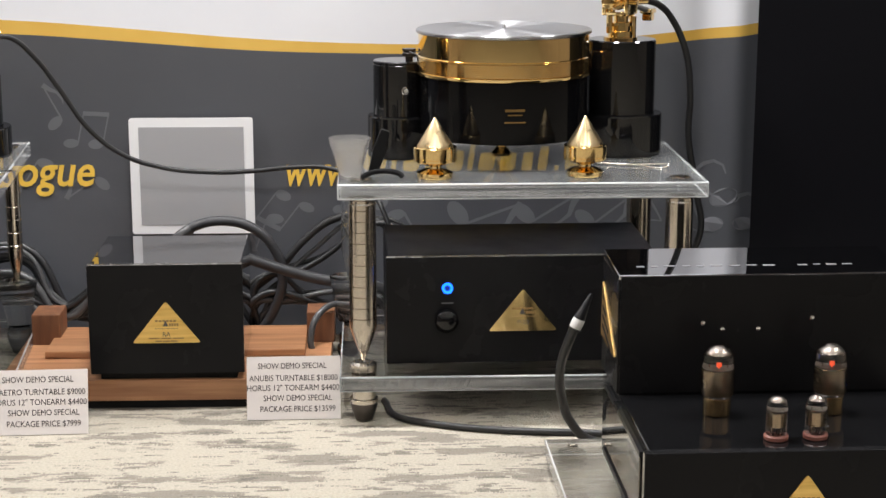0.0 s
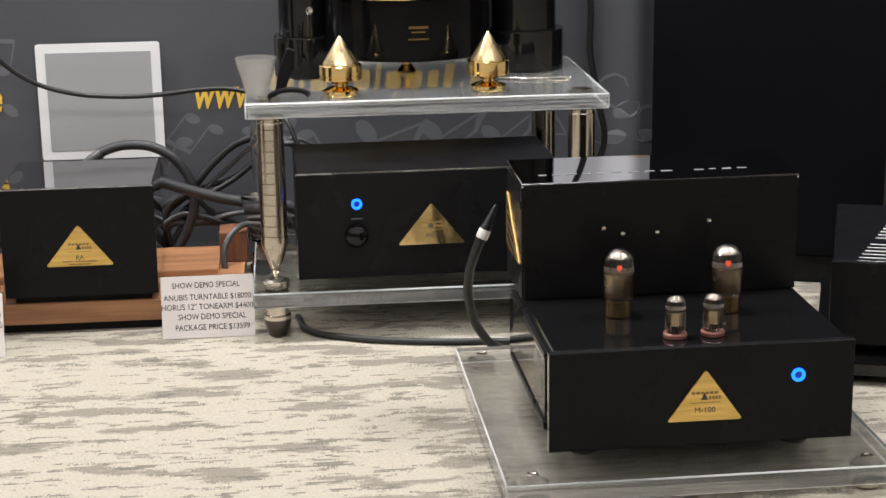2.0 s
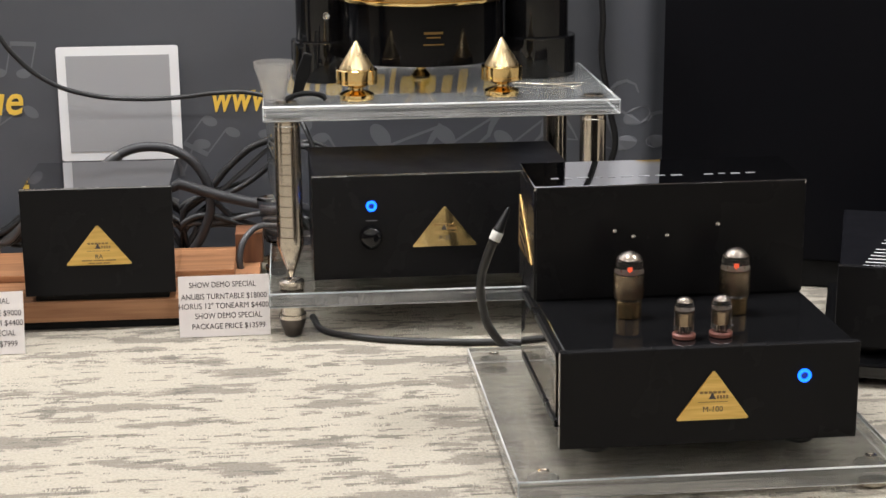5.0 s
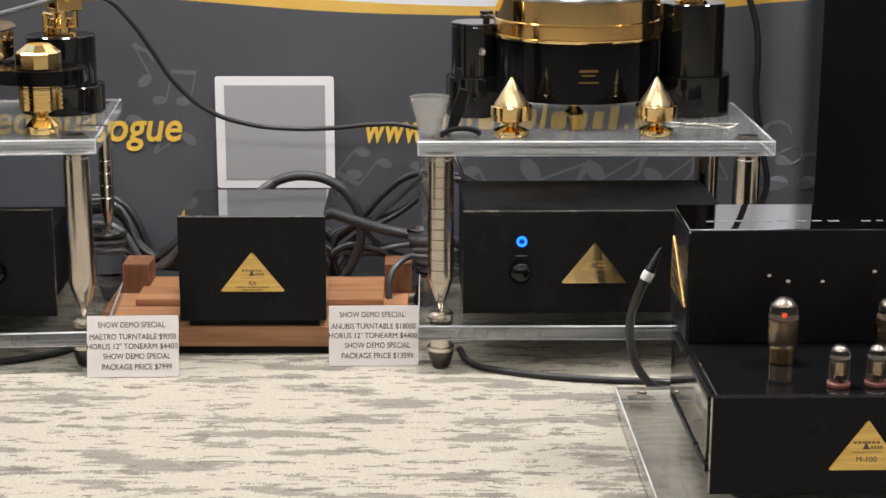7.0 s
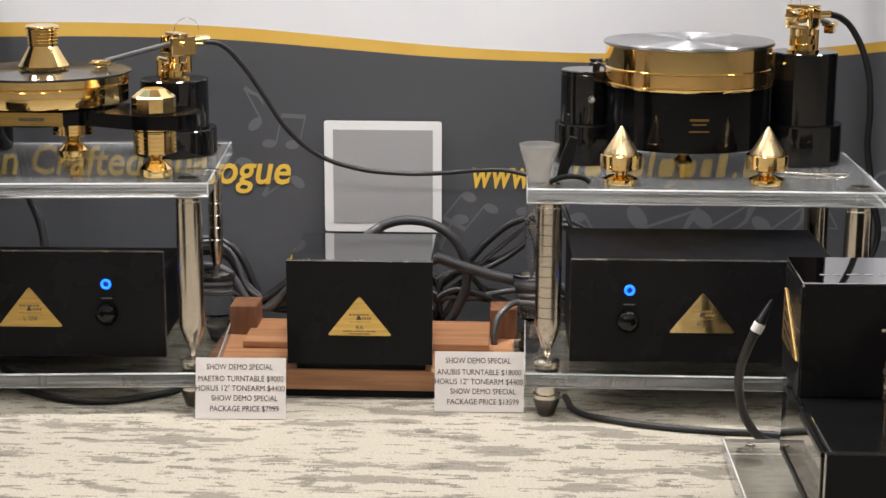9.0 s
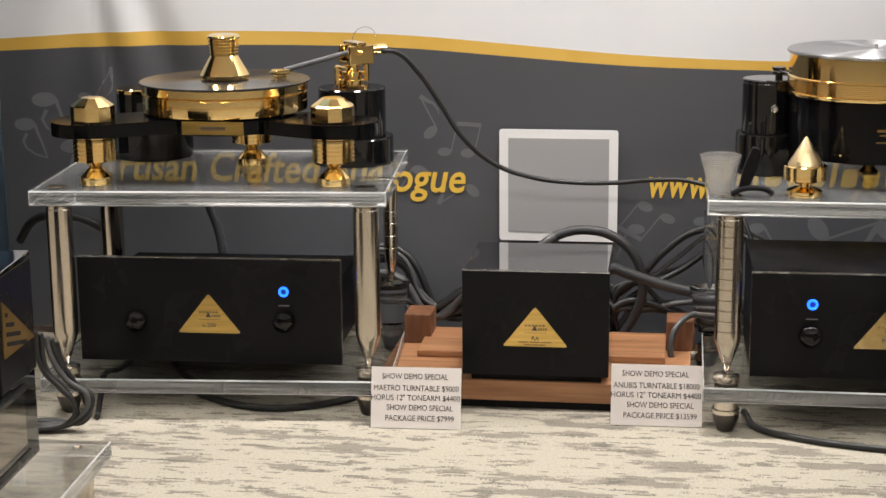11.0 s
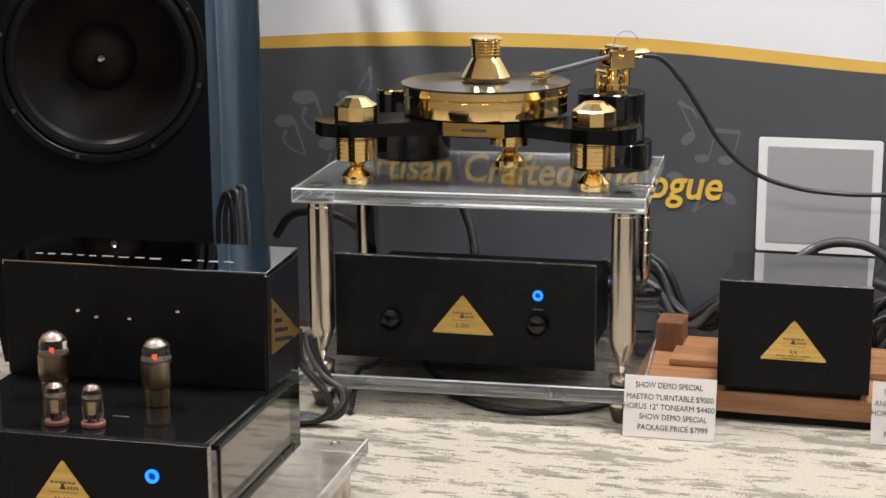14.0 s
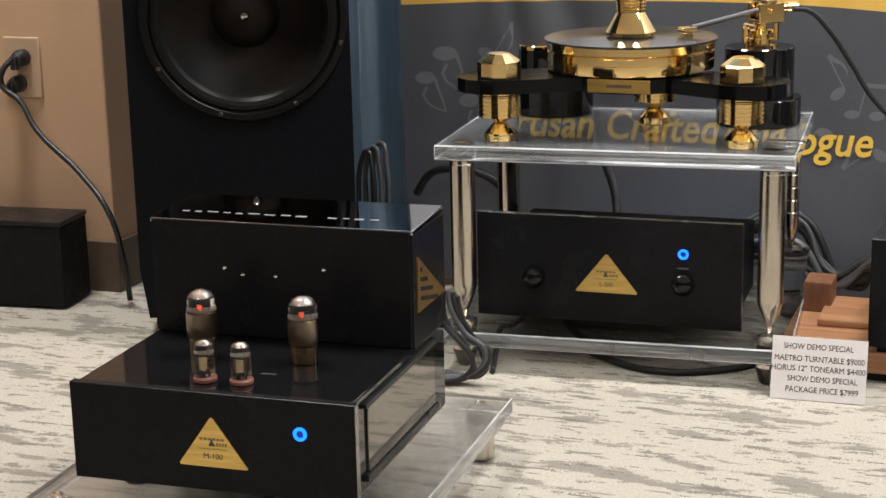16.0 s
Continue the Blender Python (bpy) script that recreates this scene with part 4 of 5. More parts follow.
def lobes(cx, cy, disc, arms):
    """An outline, star-shaped round (cx, cy): a disc and tapered arms to round ends."""
    def inside(x, y):
        if math.hypot(x - cx, y - cy) < disc:
            return True
        for ax, ay, r in arms:
            dx, dy = ax - cx, ay - cy
            q = max(0, min(1, ((x - cx) * dx + (y - cy) * dy) / (dx * dx + dy * dy)))
            if math.hypot(x - cx - q * dx, y - cy - q * dy) < r * (0.78 + 0.22 * q * q):
                return True
        return False
    raw = []
    n = 180
    for k in range(n):
        a = 2 * math.pi * k / n
        lo, hi = 0.0, 0.5
        for _ in range(18):
            mid = (lo + hi) / 2
            lo, hi = (mid, hi) if inside(cx + mid * math.cos(a), cy + mid * math.sin(a)) else (lo, mid)
        raw.append(lo)
    for _ in range(2):
        raw = [(raw[k - 1] + raw[k] * 2 + raw[(k + 1) % n]) / 4 for k in range(n)]
    return [(cx + r * math.cos(2 * math.pi * k / n), cy + r * math.sin(2 * math.pi * k / n)) for k, r in enumerate(raw)]


def gold_tower(t, x, y, zp0, zp1, cap=True):
    """A turned gold foot under the plinth and its cap on top."""
    at = Matrix.Translation((x, y, 0))
    prof = [(0.025, SZ), (0.026, SZ + 0.003), (0.026, SZ + 0.012), (0.014, SZ + 0.024), (0.0095, SZ + 0.027), (0.012, SZ + 0.031), (0.016, SZ + 0.033), (0.018, SZ + 0.036), (0.031, SZ + 0.038)]
    z = SZ + 0.0385
    while z < zp0 - 0.007:
        prof += [(0.034, z), (0.034, z + 0.0042), (0.0318, z + 0.0048), (0.0318, z + 0.0062)]
        z += 0.0068
    prof += [(0.034, zp0 - 0.004), (0.034, zp0)]
    part("tower_foot", moved(lathe(prof, 48), at), GOLD, t, "ringed polished gold foot")
    if cap:
        part("tower_cap", moved(lathe([(0.0335, zp1), (0.0345, zp1 + 0.002), (0.0345, zp1 + 0.023), (0.034, zp1 + 0.0245)], 10), at), GOLD, t, "faceted polished gold cap", smooth=10)
        part("cap_top", moved(lathe([(0.0338, zp1 + 0.0246), (0.032, zp1 + 0.0265), (0.0175, zp1 + 0.0372), (0.0165, zp1 + 0.0377), (0, zp1 + 0.0377)], 10), at), GOLD, t, "faceted gold cap top", smooth=10)


def tonearm(m, label):
    """A gold pivot assembly with a dark arm tube; local x runs along the arm towards the headshell."""
    t = thing("tonearm", label, "tonearm", m, "tonearms")
    part("collar", lathe([(0.027, 0), (0.027, 0.003), (0.02, 0.0035), (0.02, 0.012), (0.016, 0.013), (0.016, 0.020), (0.019, 0.0205), (0.019, 0.026), (0.012, 0.027), (0.012, 0.036), (0.015, 0.037), (0.015, 0.041)], 36), GOLD, t, "stepped gold mounting collar")
    part("lift_post", rod((-0.020, 0.012, 0.010), (-0.020, 0.012, 0.052), 0.005), GOLD, t)
    part("arm_rest", join(rod((0.022, -0.012, 0.003), (0.022, -0.012, 0.034), 0.006), rod((0.022, -0.014, 0.034), (0.022, 0.02, 0.034), 0.003)), GOLD, t)
    part("yoke", join(box(-0.030, 0.016, -0.022, -0.015, 0.038, 0.070, 0.002), box(-0.030, 0.016, 0.015, 0.022, 0.038, 0.070, 0.002), box(-0.030, 0.016, -0.015, 0.015, 0.038, 0.044, 0.001),
                      box(-0.014, 0.004, -0.026, 0.026, 0.070, 0.076, 0.0015)), GOLD, t, "gold bearing yoke")
    part("bearing", join(moved(lathe([(0.011, -0.012), (0.012, -0.010), (0.012, 0.010), (0.011, 0.012)], 28), Matrix.Translation((-0.006, 0, 0.058)) @ Matrix.Rotation(radians(90), 4, "Y")), rod((-0.006, -0.03, 0.058), (-0.006, 0.03, 0.058), 0.004)), GOLD, t)
    part("counterweight", moved(lathe([(0.006, 0), (0.0075, 0.001), (0.0075, 0.022), (0.009, 0.023), (0.009, 0.042), (0.006, 0.043)], 28), Matrix.Translation((-0.020, 0, 0.060)) @ Matrix.Rotation(radians(-90), 4, "Y")), GOLD, t, "gold rear stub")
    part("arm_tube", join(rod((0.006, 0, 0.058), (0.125, 0, 0.036), 0.0046)), GREY_CABLE, t, "dark grey arm tube")
    part("headshell", join(box(0.118, 0.146, -0.010, 0.010, 0.030, 0.038, 0.002), box(0.124, 0.142, -0.008, 0.008, 0.018, 0.030, 0.002), rod((0.145, 0.006, 0.034), (0.158, 0.014, 0.036), 0.0014)), GOLD, t, "gold headshell and cartridge")
    part("skate_wire", cable_mesh("skate_wire", [(-0.018 + 0.024 * math.cos(a), 0.01, 0.076 + 0.024 * math.sin(a)) for a in (0, 0.8, 1.57, 2.3, 3.0)], 0.0006, CHROME, 6), CHROME, t)
    return t


tt = thing("turntable", "black three-lobed turntable with polished gold platter and towers", "turntable", pose(0, 0, 0))
CX, CY = -0.42, 0.099
FEET = ((-0.600, -0.034), (-0.219, -0.008), (-0.395, 0.165))
part("plinth", slab(lobes(-0.41, 0.075, 0.112, [(-0.607, -0.02, 0.066), (-0.214, 0.006, 0.066), (-0.395, 0.19, 0.06)]), 0.451, 0.473, 0.0015), DRUM_BLACK, tt, "glossy black lobed plinth", smooth=25)
part("name_plate", moved(slab([(0, 0), (0.099, 0), (0.099, 0.0205), (0, 0.0205)], 0, 0.002, 0.0004), upright(-0.4545, -0.0365, 0.4535)), GOLD_BRUSHED, tt, "gold name plate", smooth=0)
part("name_bar", moved(slab([(0.03, 0.008), (0.07, 0.008), (0.07, 0.013), (0.03, 0.013)], 0.002, 0.0023), upright(-0.4545, -0.0365, 0.4535)), BASE, tt, smooth=0)
for fx, fy in FEET:
    gold_tower(tt, fx, fy, 0.451, 0.473, fy < 0.1)
part("bearing_hub", moved(lathe([(0.07, 0.473), (0.07, 0.476)], 48), Matrix.Translation((CX, CY, 0))), DARK_STEEL, tt)
prof = [(0.130, 0.476), (0.134, 0.4765), (0.1345, 0.479)]
prof += [(0.1345, 0.4925), (0.1338, 0.493), (0.1338, 0.4936), (0.1345, 0.4941), (0.1345, 0.5035), (0.1325, 0.504), (0.1325, 0.5055), (0.1345, 0.506), (0.133, 0.5075)]
part("platter", moved(lathe(prof, 120), Matrix.Translation((CX, CY, 0))), GOLD, tt, "polished gold platter with fine grooves")
part("upper_platter", moved(lathe([(0.1345, 0.5076), (0.1355, 0.5085), (0.1355, 0.520), (0.134, 0.5205)], 120), Matrix.Translation((CX, CY, 0))), GOLD, tt, "mirror-polished gold upper platter")
part("platter_mat", moved(lathe([(0.1385, 0.5206), (0.1395, 0.5212), (0.1395, 0.5236), (0.138, 0.5242), (0.05, 0.5242), (0.049, 0.5244), (0, 0.5244)], 120), Matrix.Translation((CX, CY, 0))), RECORD, tt, "smooth dark platter top")
part("motor", moved(lathe([(0.066, SZ), (0.068, SZ + 0.002), (0.068, 0.427), (0.066, 0.429)], 64), Matrix.Translation((-0.588, 0.232, 0))), BLACK, tt, "glossy black motor housing")
part("pulley_tower", moved(lathe([(0.037, 0.429), (0.037, 0.482), (0.036, 0.4835)], 48), Matrix.Translation((-0.613, 0.232, 0))), BLACK, tt)
part("pulley_cap", moved(lathe([(0.0375, 0.4836), (0.0375, 0.4895), (0.036, 0.491), (0, 0.491)], 48), Matrix.Translation((-0.613, 0.232, 0))), GOLD, tt, "flat gold cap")
clamp = thing("record_clamp", "polished gold record clamp on the platter", "record clamp", pose(CX, CY, 0.5246))
prof = [(0.030, 0), (0.030, 0.001), (0.040, 0.003), (0.0405, 0.008), (0.039, 0.010), (0.0235, 0.037), (0.0225, 0.039)]
for k in range(5):
    prof += [(0.0225 + 0.0004 * k, 0.0395 + 0.0052 * k), (0.0235 + 0.0004 * k, 0.0402 + 0.0052 * k), (0.0235 + 0.0004 * k, 0.0436 + 0.0052 * k), (0.0225 + 0.0004 * k, 0.0443 + 0.0052 * k)]
prof += [(0.026, 0.0665), (0.027, 0.0685), (0.0262, 0.071), (0.020, 0.0735), (0, 0.0735)]
part("body", lathe(prof, 56), GOLD, clamp, "ringed gold grip over a cone")


def arm_pod(x, y, r, zl, zt, label):
    t = thing("arm_pod", label, "arm pod", pose(x, y, SZ), "black arm pods")
    part("lower_drum", lathe([(r * 1.2, 0), (r * 1.22, 0.002), (r * 1.22, zl - SZ - 0.002), (r * 1.2, zl - SZ)], 64), BLACK, t, "wide glossy black foot drum")
    part("upper_drum", lathe([(r, zl - SZ), (r, zt - SZ - 0.002), (r * 0.97, zt - SZ)], 64), BLACK, t, "glossy black drum")
    return t


arm_pod(-0.230, 0.205, 0.0565, 0.418, 0.500, "glossy black arm pod beside the gold platter")
ang = math.degrees(math.atan2(-0.085, -0.11))
tonearm(pose(-0.228, 0.205, 0.5002, 0, 0, ang), "gold tonearm with a dark tube resting over the platter")

# ---- tall black turntable ----
tp = thing("turntable", "tall black drum turntable with gold platter and spiked feet", "turntable", pose(0.6205, 0.138, 0))
part("drum", lathe([(0.1295, 0.413), (0.131, 0.4145), (0.131, 0.506), (0.1295, 0.5075)], 120), DRUM_BLACK, tp, "glossy black drum body")
prof = [(0.132, 0.5076), (0.1365, 0.508), (0.137, 0.5095), (0.137, 0.5125), (0.1345, 0.5135)]
for k in range(7):
    prof += [(0.1352, 0.5138 + 0.0029 * k), (0.1352, 0.5156 + 0.0029 * k), (0.1343, 0.516 + 0.0029 * k), (0.1343, 0.5164 + 0.0029 * k)]
prof += [(0.1352, 0.5345), (0.1352, 0.536), (0.1332, 0.537), (0.1332, 0.5705), (0.132, 0.571)]
part("platter", lathe(prof, 120), GOLD, tp, "polished gold platter with grooved rim")
part("platter_top", lathe([(0.135, 0.5712), (0.1368, 0.572), (0.1368, 0.5755), (0.135, 0.577), (0.003, 0.577), (0.0028, 0.583), (0, 0.584)], 120), ALU, tp, "brushed bright metal platter top")
part("centre_foot", moved(lathe([(0.016, SZ), (0.017, SZ + 0.004), (0.008, SZ + 0.014), (0.008, SZ + 0.018), (0.03, 0.4128)], 40), Matrix.Translation((0, 0.03, 0))), GOLD, tp)
for k, (bw, bz) in enumerate(((0.030, 0.464), (0.022, 0.458), (0.032, 0.447))):
    bm = bmesh.new()
    vs = []
    for i in range(9):
        a = math.radians(-90 - 4) + (bw / 0.1313) * (i / 8 - 0.5) + 0.13
        vs.append([bm.verts.new((0.1313 * math.cos(a), 0.1313 * math.sin(a), bz + d)) for d in (0, 0.0022 if k else 0.004)])
    for a, b in zip(vs, vs[1:]):
        bm.faces.new((a[0], b[0], b[1], a[1]))
    part("engraved_bar", bm, DULL_GOLD, tp, "dull gold engraved bar")


def spike_foot(x, y):
    t = thing("spike_foot", "polished gold spiked cone foot standing on the shelf", "cone foot", pose(x, y, SZ), "gold spiked feet")
    part("base", lathe([(0.026, 0), (0.027, 0.002), (0.027, 0.008), (0.018, 0.012), (0.010, 0.014), (0.010, 0.017), (0.02, 0.021), (0.030, 0.024)], 40), GOLD, t)
    part("barrel", lathe([(0.031, 0.0242), (0.0322, 0.025), (0.0322, 0.029), (0.031, 0.0295), (0.031, 0.031), (0.0322, 0.0315), (0.0322, 0.0455), (0.031, 0.0465)], 48), GOLD, t)
    part("spike", lathe([(0.0265, 0.0466), (0.026, 0.049), (0.0015, 0.0888), (0, 0.0895)], 40), GOLD_SATIN, t, "satin pale gold spike")


spike_foot(0.507, -0.028)
spike_foot(0.731, -0.020)

mp = thing("motor_pod", "glossy black motor pod with small pulley beside the drum turntable", "motor pod", pose(0.458, 0.17, SZ))
part("lower_drum", lathe([(0.049, 0), (0.050, 0.002), (0.050, 0.064), (0.049, 0.066)], 56), BLACK, mp)
part("upper_drum", lathe([(0.041, 0.066), (0.041, 0.146), (0.0405, 0.1465), (0.0405, 0.148), (0.041, 0.1485), (0.041, 0.151), (0.039, 0.1525)], 56), BLACK, mp)
part("pulley", moved(lathe([(0.006, 0.152), (0.006, 0.158), (0.011, 0.159), (0.011, 0.163), (0.009, 0.165), (0.011, 0.167), (0.011, 0.170), (0, 0.1705)], 32), Matrix.Translation((0.016, 0.0, 0))), DARK_STEEL, mp)
part("set_screw", moved(lathe([(0.0062, 0), (0.0062, 0.002), (0.0048, 0.003), (0.003, 0.002), (0, 0.002)], 24), Matrix.Translation((0.0085, -0.0402, 0.108)) @ Matrix.Rotation(radians(12), 4, "Z") @ UP), CHROME, mp, "small chrome set screw")
part("belt", join(rod((0.016, -0.011, 0.166), (0.06, -0.04, 0.152), 0.0012, 8), rod((0.016, 0.011, 0.166), (0.08, 0.04, 0.152), 0.0012, 8)), GREY_CABLE, mp)

arm_pod(0.813, 0.190, 0.0545, 0.438, 0.555, "tall glossy black arm pod beside the drum turntable")
stub = part("cable_stub", rod((-0.01, 0.0, 0.058), (0.042, 0.006, 0.060), 0.006), GOLD, None)
ta = tonearm(pose(0.811, 0.190, 0.5552, 0, 0, 62), "gold tonearm on the tall black pod")
stub.parent, stub.matrix_local = ta, pose(0, 0, 0, 0, 0, -62)

# small tools on the shelves
tool = thing("steel_tool", "thin steel hex key lying on the acrylic shelf", "hex key", pose(0.0, 0.0, SZ), "steel tools")
part("shaft", cable_mesh("shaft", [(0.76, 0.075, 0.002), (0.82, 0.055, 0.002), (0.862, 0.035, 0.002), (0.868, 0.04, 0.006)], 0.0011, STEEL), STEEL, tool)
part("second_shaft", cable_mesh("second_shaft", [(0.79, 0.055, 0.002), (0.83, 0.06, 0.002), (0.868, 0.062, 0.002)], 0.0011, STEEL), STEEL, tool)
tool = thing("steel_tool", "thin steel hex key lying on the acrylic shelf", "hex key", pose(0.0, 0.0, SZ), "steel tools")
part("shaft", cable_mesh("shaft", [(-0.19, 0.04, 0.002), (-0.17, 0.035, 0.002), (-0.13, 0.03, 0.002)], 0.0018, CHROME), CHROME, tool)
part("second_shaft", cable_mesh("second_shaft", [(-0.19, 0.045, 0.002), (-0.15, 0.045, 0.002), (-0.128, 0.042, 0.002)], 0.0014, DARK_STEEL), DARK_STEEL, tool)
cup = thing("plastic_cup", "clear tapered plastic cup standing on the acrylic shelf corner", "cup", pose(0.3815, -0.025, SZ))
wall = lathe([(0.0150, 0.0), (0.0165, 0.0012), (0.0215, 0.024), (0.0262, 0.040), (0.0290, 0.050), (0.0302, 0.0575), (0.0292, 0.0575), (0.0280, 0.050), (0.0252, 0.040), (0.0205, 0.025), (0.0155, 0.003), (0, 0.003)], 40)
cup_body = part("body", wall, CUP_PLASTIC, cup)
part("rim", moved(ringed([(0.0300, 0.0572), (0.0312, 0.0572), (0.0316, 0.0582), (0.0312, 0.0592), (0.0300, 0.0592)], 40), Matrix.Translation((0, 0, 0))), CUP_PLASTIC, cup_body, "rolled rim")
for rz, rr in ((0.047, 0.0287), (0.051, 0.0297)):
    part("rib", ringed([(rr, rz), (rr + 0.0008, rz + 0.0006), (rr, rz + 0.0012)], 40), CUP_PLASTIC, cup_body)
brush = thing("cleaning_brush", "small black brush leaning at the shelf edge", "brush", pose(0.412, -0.045, SZ))
blade = slab(rounded([(-0.004, 0.0), (0.010, 0.0), (0.022, 0.030), (0.028, 0.062), (0.016, 0.066), (0.004, 0.036)], 0.003, 3), -0.008, 0.008, 0.0015)
part("handle", moved(blade, Matrix.Translation((0.0, 0.01, 0.008)) @ UP), BLACK_MATT, brush, "tapered black handle")
part("head", cable_mesh("head", [(-0.014, 0.0, 0.004), (0.004, 0.0, 0.011), (0.024, -0.002, 0.013), (0.042, -0.004, 0.009), (0.047, -0.006, 0.004)], 0.004, BLACK_MATT), BLACK_MATT, brush, "curved black foot")

# ---- second amplifier at the right end ----
r2 = thing("amplifier", "black vented amplifier with blue light beside the loudspeaker", "amplifier", pose(1.176, -0.335, 0, 0, 0, -19))
part("body", box(0, 0.40, 0.012, 0.36, 0.052, 0.168, 0.003), CABINET, r2)
part("front_panel", box(-0.002, 0.402, 0, 0.012, 0.050, 0.170, 0.0015), BLACK_PANEL, r2)
for k in range(12):
    if k != 6:
        part("vent_slot", box(0.032 + 0.0038 * k, 0.082 + 0.0038 * k, 0.014 + 0.019 * k, 0.0162 + 0.019 * k, 0.168, 0.1688), VINYL_CARD, r2, "narrow bright top vent")
led(r2, 0.090, 0, 0.102)
for fx in (0.05, 0.35):
    for fy in (0.05, 0.31):
        part("foot", moved(lathe([(0.02, 0.034), (0.022, 0.038), (0.022, 0.053)], 20), Matrix.Translation((fx, fy, 0))), RUBBER, r2)
plat = thing("black_plinth", "low black gloss plinth board under the vented amplifier", "plinth", pose(1.176, -0.335, 0, 0, 0, -19))
part("board", box(-0.02, 0.44, -0.03, 0.40, 0.014, 0.034, 0.003), BLACK, plat)
for fx in (0.03, 0.38):
    for fy in (0.02, 0.34):
        part("foot", moved(lathe([(0.02, 0), (0.022, 0.003), (0.022, 0.014)], 20), Matrix.Translation((fx, fy, 0))), DARK_STEEL, plat)

# ---- floor box and wall outlet at the left end ----
sub = thing("floor_box", "plain matt black equipment box on the carpet by the wall", "equipment box", pose(-1.475, 0.03, 0, 0, 0, 6))
part("body", box(-0.42, 0, 0, 0.11, 0.004, 0.158, 0.004), BLACK_MATT, sub)
part("lid", box(-0.423, 0.002, -0.002, 0.112, 0.158, 0.168, 0.003), BLACK_SATIN, sub)
for fx in (-0.38, -0.04):
    part("foot", box(fx - 0.015, fx + 0.015, 0.02, 0.09, 0, 0.0045), RUBBER, sub)
out = thing("wall_outlet", "cream double wall outlet with two black plugs", "wall outlet", pose(-1.621, 0.175, 0.43))
part("plate", box(-0.040, 0.040, -0.006, 0, -0.058, 0.058, 0.003), CREAM_PLASTIC, out)
for pz, px in ((0.020, 0.006), (-0.030, -0.006)):
    part("socket", moved(lathe([(0.017, 0), (0.017, 0.002), (0, 0.002)], 28), upright(0.0, -0.006, pz)), CREAM_PLASTIC, out)
    part("plug", join(moved(lathe([(0.016, 0.002), (0.016, 0.018), (0.012, 0.028), (0.007, 0.032), (0, 0.032)], 24), upright(px, -0.006, pz)), box(px - 0.007, px + 0.007, -0.045, -0.03, pz - 0.02, pz + 0.006, 0.003)), RUBBER, out, "black rubber plug")
part("plug_ring", moved(lathe([(0.0165, 0.006), (0.0165, 0.011), (0.0155, 0.0115)], 24), upright(-0.006, -0.006, -0.030)), GREY_CABLE, out)
cable([(-1.618, 0.135, 0.452), (-1.632, 0.12, 0.43), (-1.636, 0.12, 0.405), (-1.60, 0.12, 0.375), (-1.56, 0.11, 0.322), (-1.46, 0.09, 0.248), (-1.385, 0.06, 0.18), (-1.375, 0.08, 0.09), (-1.385, 0.11, 0.0065)], 0.0055, RUBBER, "black power cord hanging from the wall outlet", "wall_cable", "cable")
cable([(-1.63, 0.135, 0.40), (-1.66, 0.12, 0.395), (-1.70, 0.12, 0.38), (-1.78, 0.11, 0.3), (-1.85, 0.1, 0.2), (-1.9, 0.08, 0.006)], 0.004, GREY_CABLE, "grey power cord plugged into the wall outlet", "wall_cable", "cable")

# ---- cables ----
cable([(-0.178, 0.205, 0.561), (-0.155, 0.22, 0.556), (-0.125, 0.24, 0.524), (-0.09, 0.26, 0.468), (-0.05, 0.27, 0.405), (0.0, 0.29, 0.358), (0.06, 0.31, 0.332), (0.14, 0.32, 0.321), (0.21, 0.32, 0.322), (0.28, 0.31, 0.330), (0.34, 0.30, 0.330), (0.40, 0.27, 0.31), (0.44, 0.22, 0.25), (0.46, 0.25, 0.15)], 0.0042, RUBBER, "thin black tonearm cable drooping across the banner", "tonearm_cable", "cable")
cable([(0.853, 0.198, 0.6145), (0.876, 0.22, 0.606), (0.90, 0.24, 0.584), (0.927, 0.25, 0.529), (0.938, 0.255, 0.455), (0.938, 0.26, 0.389), (0.952, 0.26, 0.304), (0.962, 0.26, 0.217), (0.90, 0.28, 0.12), (0.85, 0.3, 0.02), (0.80, 0.3, 0.006)], 0.0055, RUBBER, "thick black tonearm cable hanging behind the stand", "tonearm_cable", "cable")
# thick braided loop out of the power conditioner
arch = thing("power_cable", "thick braided black power cable arching behind the box", "cable", pose(0, 0, 0))
part("lead", cable_mesh("lead", [(0.089, 0.305, 0.214), (0.115, 0.308, 0.231), (0.167, 0.31, 0.239), (0.214, 0.31, 0.225), (0.247, 0.31, 0.191), (0.26, 0.312, 0.141), (0.249, 0.315, 0.092), (0.225, 0.318, 0.05), (0.19, 0.32, 0.012)], 0.0085, BRAID), BRAID, arch)
part("sleeve", cable_mesh("sleeve", [(0.06, 0.30, 0.165), (0.072, 0.302, 0.195), (0.089, 0.305, 0.2145), (0.108, 0.307, 0.227)], 0.0092, GREY_CABLE), GREY_CABLE, arch, "grey heat-shrink sleeve")
cable([(0.16, 0.27, 0.195), (0.196, 0.28, 0.183), (0.262, 0.285, 0.16), (0.319, 0.29, 0.143), (0.366, 0.295, 0.133), (0.43, 0.30, 0.12), (0.47, 0.31, 0.06), (0.48, 0.32, 0.012)], 0.0095, BRAID, "thick braided black power cable behind the box", "power_cable", "cable")
